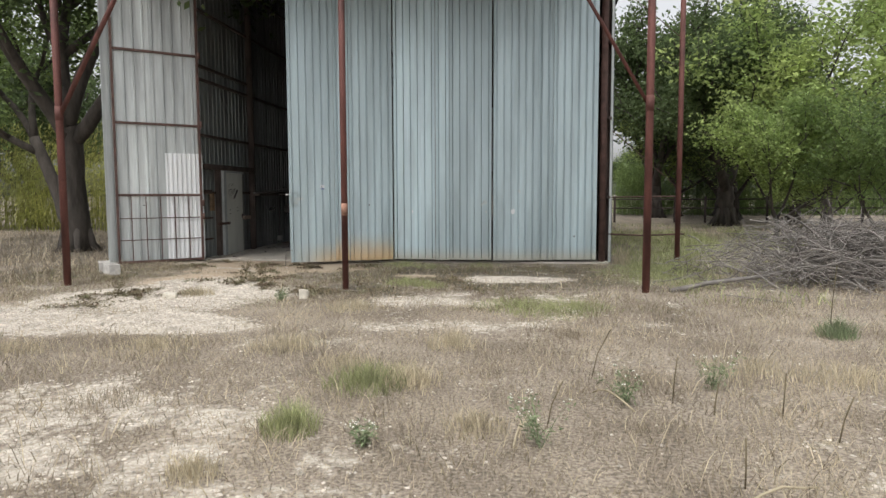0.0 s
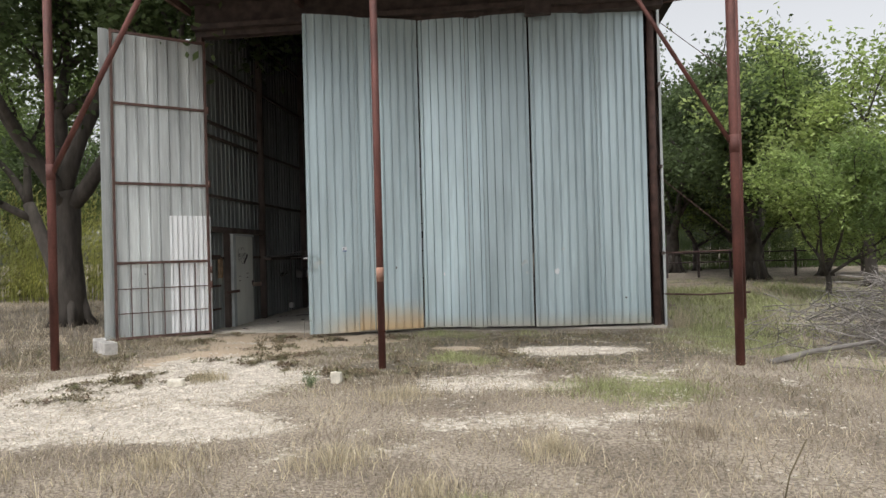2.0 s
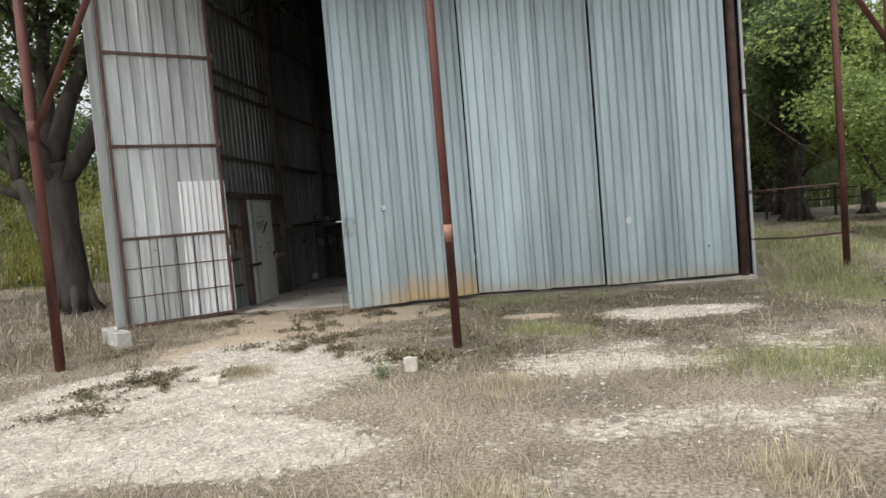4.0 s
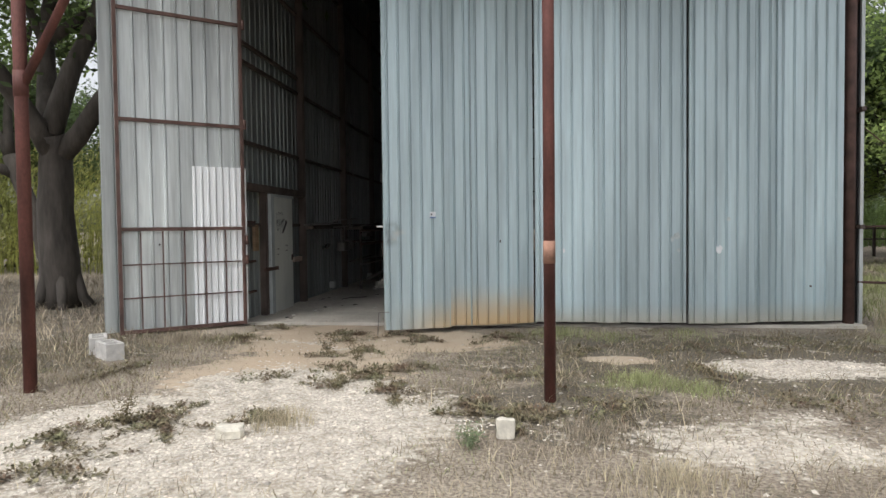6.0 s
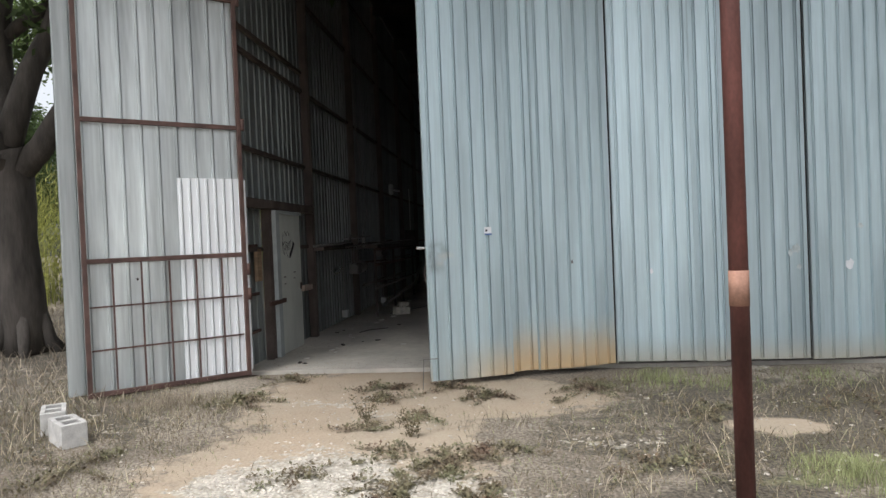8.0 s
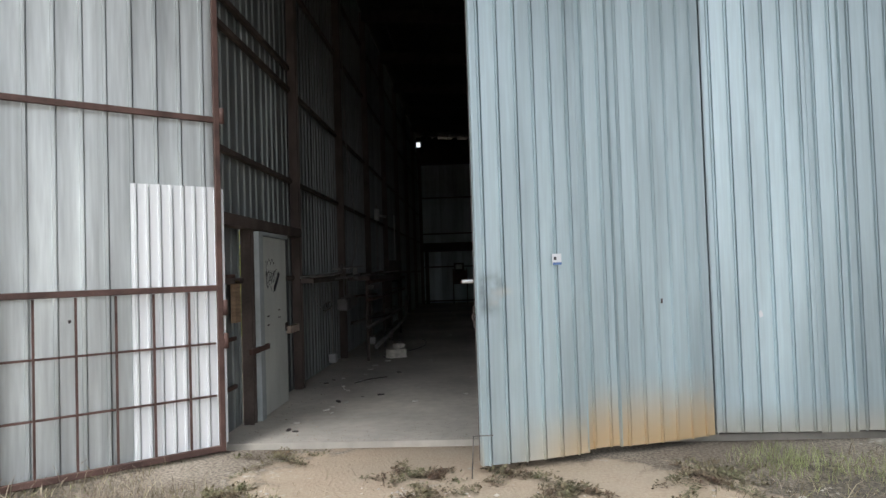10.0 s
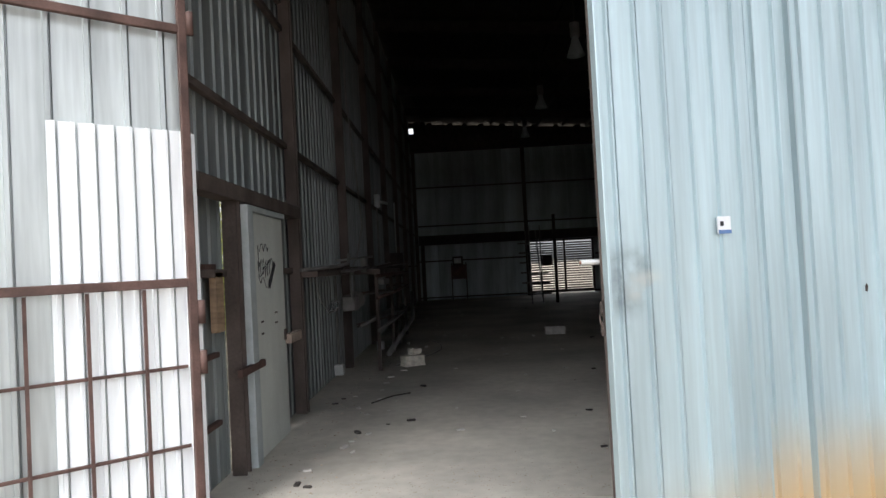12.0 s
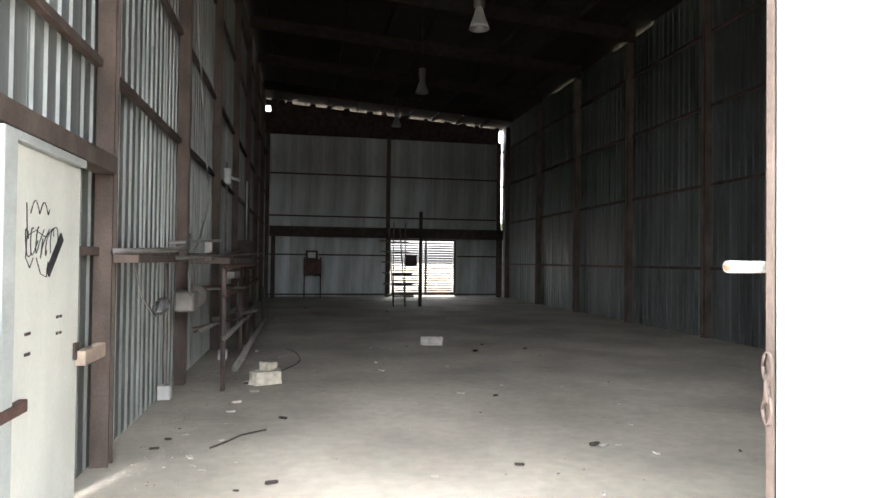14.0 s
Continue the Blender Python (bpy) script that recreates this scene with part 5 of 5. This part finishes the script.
def brush_pile():
    rnd = random.Random(17)
    e = empty("brush_pile", pose(5.1, 11.7, 0), "heap of grey cut branches and twigs", "brush pile")

    def stick(bm, n, r, sides):
        x, y = rnd.gauss(0.8, 1.15), rnd.gauss(0, 0.75)
        top = max(0.05, 1.05 * (1 - (x / 2.9) ** 2) * (1 - (y / 2.0) ** 2))
        z = rnd.uniform(0.05, top)
        a, up = rnd.uniform(0, 6.3), rnd.gauss(0.10, 0.36)
        pts, p, d = [], Vector((x, y, z)), Vector((math.cos(a), math.sin(a), up)).normalized()
        p -= d * n / 2
        for k in range(6):
            pts.append(Vector((p.x, p.y, max(0.02, p.z))))
            d = (d + Vector((rnd.gauss(0, 0.17), rnd.gauss(0, 0.17), rnd.gauss(0, 0.15)))).normalized()
            p = p + d * n / 5
        tube(bm, pts, r, r * 0.35, sides)
    for i in range(75):
        bm = bmesh.new()
        stick(bm, rnd.uniform(0.9, 2.2), rnd.uniform(0.009, 0.024), 6)
        part("branch", bm, TWIG, e, "", True)
    bm = bmesh.new()
    for i in range(2600):
        stick(bm, rnd.uniform(0.35, 1.3), rnd.uniform(0.004, 0.011), 4)
    tw = part("brushwood", bm, TWIG, e, "fine grey twigs")
    tw["kind"] = "stuff"
    for pts, r in (([(-2.9, -1.45, 0.02), (-2.3, -1.2, 0.12), (-1.4, -0.9, 0.2), (-0.3, -0.3, 0.35)], 0.045), ([(-0.9, -0.5, 0.2), (-0.7, -0.4, 0.8), (-0.4, -0.3, 1.25)], 0.03), ([(0.6, 0, 0.5), (0.9, 0.1, 1.0), (1.3, 0.1, 1.45)], 0.028), ([(1.4, 0.2, 0.5), (1.2, 0.2, 1.1), (1.3, 0.3, 1.5)], 0.02)):
        bm = bmesh.new()
        tube(bm, pts, r, r * 0.4, 7)
        part("branch", bm, TWIG, e, "", True)


brush_pile()


def tree(name, m, h, r, crown0, spread, leaves, leaf, mat, label, seed, fork=0.3, lean=(0, 0), levels=4, group="", drop=0.0):
    """A tapered trunk with limbs that fork, and leaves in clumps round the outer twigs."""
    rnd = random.Random(seed)
    e = empty(name, m, label, "tree", group)
    bm, tips = bmesh.new(), []

    def limb(p, d, n, rad, level):
        pts, q = [p.copy()], p.copy()
        for k in range(5):
            d = (d + Vector((rnd.gauss(0, 0.10), rnd.gauss(0, 0.10), rnd.gauss(0.02, 0.07)))).normalized()
            q = q + d * n / 5
            pts.append(q.copy())
            if level >= 2:
                tips.append((q.copy(), level))
        tube(bm, pts, rad, rad * 0.55, max(4, 10 - 2 * level))
        if level >= levels:
            return
        for k in range(rnd.choice((3, 3, 4)) if level else rnd.choice((3, 4))):
            a = rnd.uniform(0, 6.3)
            out = Vector((math.cos(a), math.sin(a), rnd.uniform(0.1, 0.9) - drop * level * 0.2))
            nd = (d * rnd.uniform(0.5, 0.9) + out * spread).normalized()
            at = pts[-1] if k < 2 else pts[rnd.choice((2, 3, 4))]
            limb(at, nd, n * rnd.uniform(0.6, 0.85), rad * 0.55, level + 1)

    base = Vector((lean[0], lean[1], 1)).normalized()
    th = h * crown0
    pts = [base * th * k / 7 + Vector((rnd.gauss(0, r * 0.12), rnd.gauss(0, r * 0.12), 0)) * (k > 1) for k in range(8)]
    pts[0] = Vector((0, 0, -0.1))
    tube(bm, pts, r * 1.08, r * 0.8, 14)
    for k in range(7):
        a = 0.9 * k + rnd.uniform(-0.2, 0.2)
        d = Vector((math.cos(a), math.sin(a), 0))
        tube(bm, [d * r * 1.7 + Vector((0, 0, -0.05)), d * r * 1.15 + Vector((0, 0, r * 0.5)), d * r * 0.75 + Vector((0, 0, r * 1.9))], r * 0.22, r * 0.3, 7)
    for k in range(rnd.choice((3, 4))):
        a = 2.1 * k + rnd.uniform(-0.4, 0.4)
        limb(pts[-1] if k < 2 else pts[6], (base + Vector((math.cos(a), math.sin(a), 0)) * (fork + 0.25 * k)).normalized(), h * (1 - crown0) * 0.42, r * 0.62, 1)
    part("trunk", bm, BARK, e, "", True)
    gen = np.random.default_rng(seed)
    pos = np.array([t[0] for t in tips])
    idx = gen.integers(0, len(pos), leaves // 14)
    sub = pos[idx] + gen.normal(0, h * 0.035, (len(idx), 3))
    c = np.repeat(sub, 14, 0) + gen.normal(0, leaf * 1.45, (len(idx) * 14, 3)) * np.array([1, 1, 0.6])
    d = gen.normal(0, 1, c.shape) * np.array([1, 1, 0.6]) + np.array([0, 0, -0.25])
    d /= np.linalg.norm(d, axis=1)[:, None]
    w = np.cross(d, gen.normal(0, 1, c.shape))
    w /= np.linalg.norm(w, axis=1)[:, None] + 1e-6
    s = leaf * gen.uniform(0.6, 1.3, (len(c), 1))
    keep = c[:, 2] > 0.3
    c, d, w, s = c[keep], d[keep], w[keep], s[keep]
    v = np.stack([c, c + d * s * 0.5 + w * s * 0.26, c + d * s, c + d * s * 0.5 - w * s * 0.26], 1).reshape(-1, 3)
    i = np.arange(len(c)) * 4
    raw("crown", v.tolist(), np.stack([i, i + 1, i + 2, i + 3], 1).tolist(), mat, e)
    return e


oak = tree("oak_tree", pose(-12.0, 16.4, 0), 11.5, 0.35, 0.29, 0.75, 36000, 0.2, LEAF_DARK, "large dark oak with a forked trunk behind the door", 2, 0.42)
lean_tree = tree("leaning_tree", pose(-13.6, 18.6, 0), 9, 0.2, 0.4, 0.7, 20000, 0.16, LEAF_MID, "slim leaning tree under the oak", 5, 0.3, (-0.45, 0.1))
bright = tree("young_tree", pose(7.55, 21.0, 0), 4.6, 0.08, 0.16, 0.7, 15000, 0.13, LEAF_LIGHT, "small bright green young tree in the yard", 7, 0.55)
pecan = tree("pecan_tree", pose(9.2, 32, 0), 10, 0.42, 0.18, 0.75, 28000, 0.24, LEAF_DARK, "tall dark green pecan tree behind the fence", 9, 0.5)
pec2 = tree("pecan_tree", pose(10.9, 25.6, 0), 9.6, 0.2, 0.24, 0.8, 17000, 0.2, LEAF_LIGHT, "tall light green tree with hanging boughs", 12, 0.6, drop=0.6)
bush = tree("mesquite_tree", pose(9.0, 18.0, 0), 4.4, 0.08, 0.1, 0.9, 18000, 0.10, LEAF_MID, "feathery green mesquite beside the brush pile", 15, 0.8, drop=0.5)
rr = random.Random(40)
far = [(pecan, -24, 30, 1.0), (pecan, -31, 38, 1.2), (pecan, -36, 26, 1.1),
       (pec2, 10, 45, 1.2), (pecan, 13, 46, 1.2), (pecan, 20, 30, 1.1), (pecan, 28, 34, 1.3), (bush, 12.5, 17, 1.3),
       (pec2, 32, 26, 1.2), (pec2, 11.5, 38, 1.0), (oak, 13, 34, 0.9), (pecan, 10, 56, 0.9), (oak, 16, 52, 1.4), (pecan, 36, 46, 1.4), (bright, 12, 28, 1.2), (bush, 17, 26, 1.5), (pec2, 18, 54, 1.4)]
for src, x, y, s in far:
    c = copy_thing(src, pose(x, y, 0, 0, 0, rr.uniform(0, 360)))
    c.scale = (s * 0.85, s * 0.85, s * (0.85 if x < 0 else 0.62))
    c["label"] = "tree in the woods round the yard"
    c["group"] = "woodland trees"


for x, y, turn in ((7.9, 42, 30), (11.8, 40, 200)):
    c = copy_thing(pecan, pose(x, y, 0, 0, 0, turn))
    c.scale = (1.0, 1.0, 1.25)
    c["label"], c["group"] = "tall dark tree in the woods beyond the fence", "woodland trees"


def thicket(x0, x1, y0, y1, n, h, mat, label, seed):
    rnd = np.random.default_rng(seed)
    vs, fs = [], []
    x, y = rnd.uniform(x0, x1, n), rnd.uniform(y0, y1, n)
    hh = h * rnd.uniform(0.6, 1.1, n)
    for a, b, k in zip(x, y, hh):
        i0 = len(vs)
        t = rnd.normal(0, 0.25, 2)
        vs += [(a - 0.015, b, 0), (a + 0.015, b, 0), (a + t[0], b + t[1], k)]
        fs.append((i0, i0 + 1, i0 + 2))
        m = 46
        f = rnd.uniform(0.08, 1, m)
        d = rnd.normal(0, 1, (m, 3))
        d[:, 2] -= 0.3
        d /= np.linalg.norm(d, axis=1)[:, None]
        for q in range(m):
            c = Vector((a + t[0] * f[q], b + t[1] * f[q], k * f[q])) + Vector(rnd.normal(0, 0.2, 3))
            u = Vector(d[q])
            w = u.cross(Vector((0.3, 0.2, 1))).normalized() * 0.02
            i0 = len(vs)
            vs += [c, c + u * 0.14 + w, c + u * 0.3, c + u * 0.14 - w]
            fs.append((i0, i0 + 1, i0 + 2, i0 + 3))
    tagged(raw("cane_thicket", [tuple(v) for v in vs], fs, mat), label, "thicket", kind="stuff")


thicket(-30, -10, 25, 29, 900, 4.5, LEAF_YELLOW, "yellow green cane thicket beyond the trees", 3)
thicket(-34, -20, 14, 19, 400, 3.0, LEAF_MID, "green undergrowth beyond the yard", 4)
thicket(6.6, 36, 46, 52, 1800, 4.6, LEAF_MID, "green undergrowth beyond the far fence", 5)

fence = empty("field_fence", pose(0, 35, 0), "distant dark field fence under the trees", "fence")
for i in range(12):
    boxed("fence_post", DARKSTEEL, fence, 4.6 + i * 1.5 - 0.05, -0.05, 0, 4.6 + i * 1.5 + 0.05, 0.05, 1.35)
for z in (0.75, 1.2):
    tubed("fence_rail", DARKSTEEL, fence, [(4.4, 0, z), (21.4, 0, z)], 0.03, sides=6)
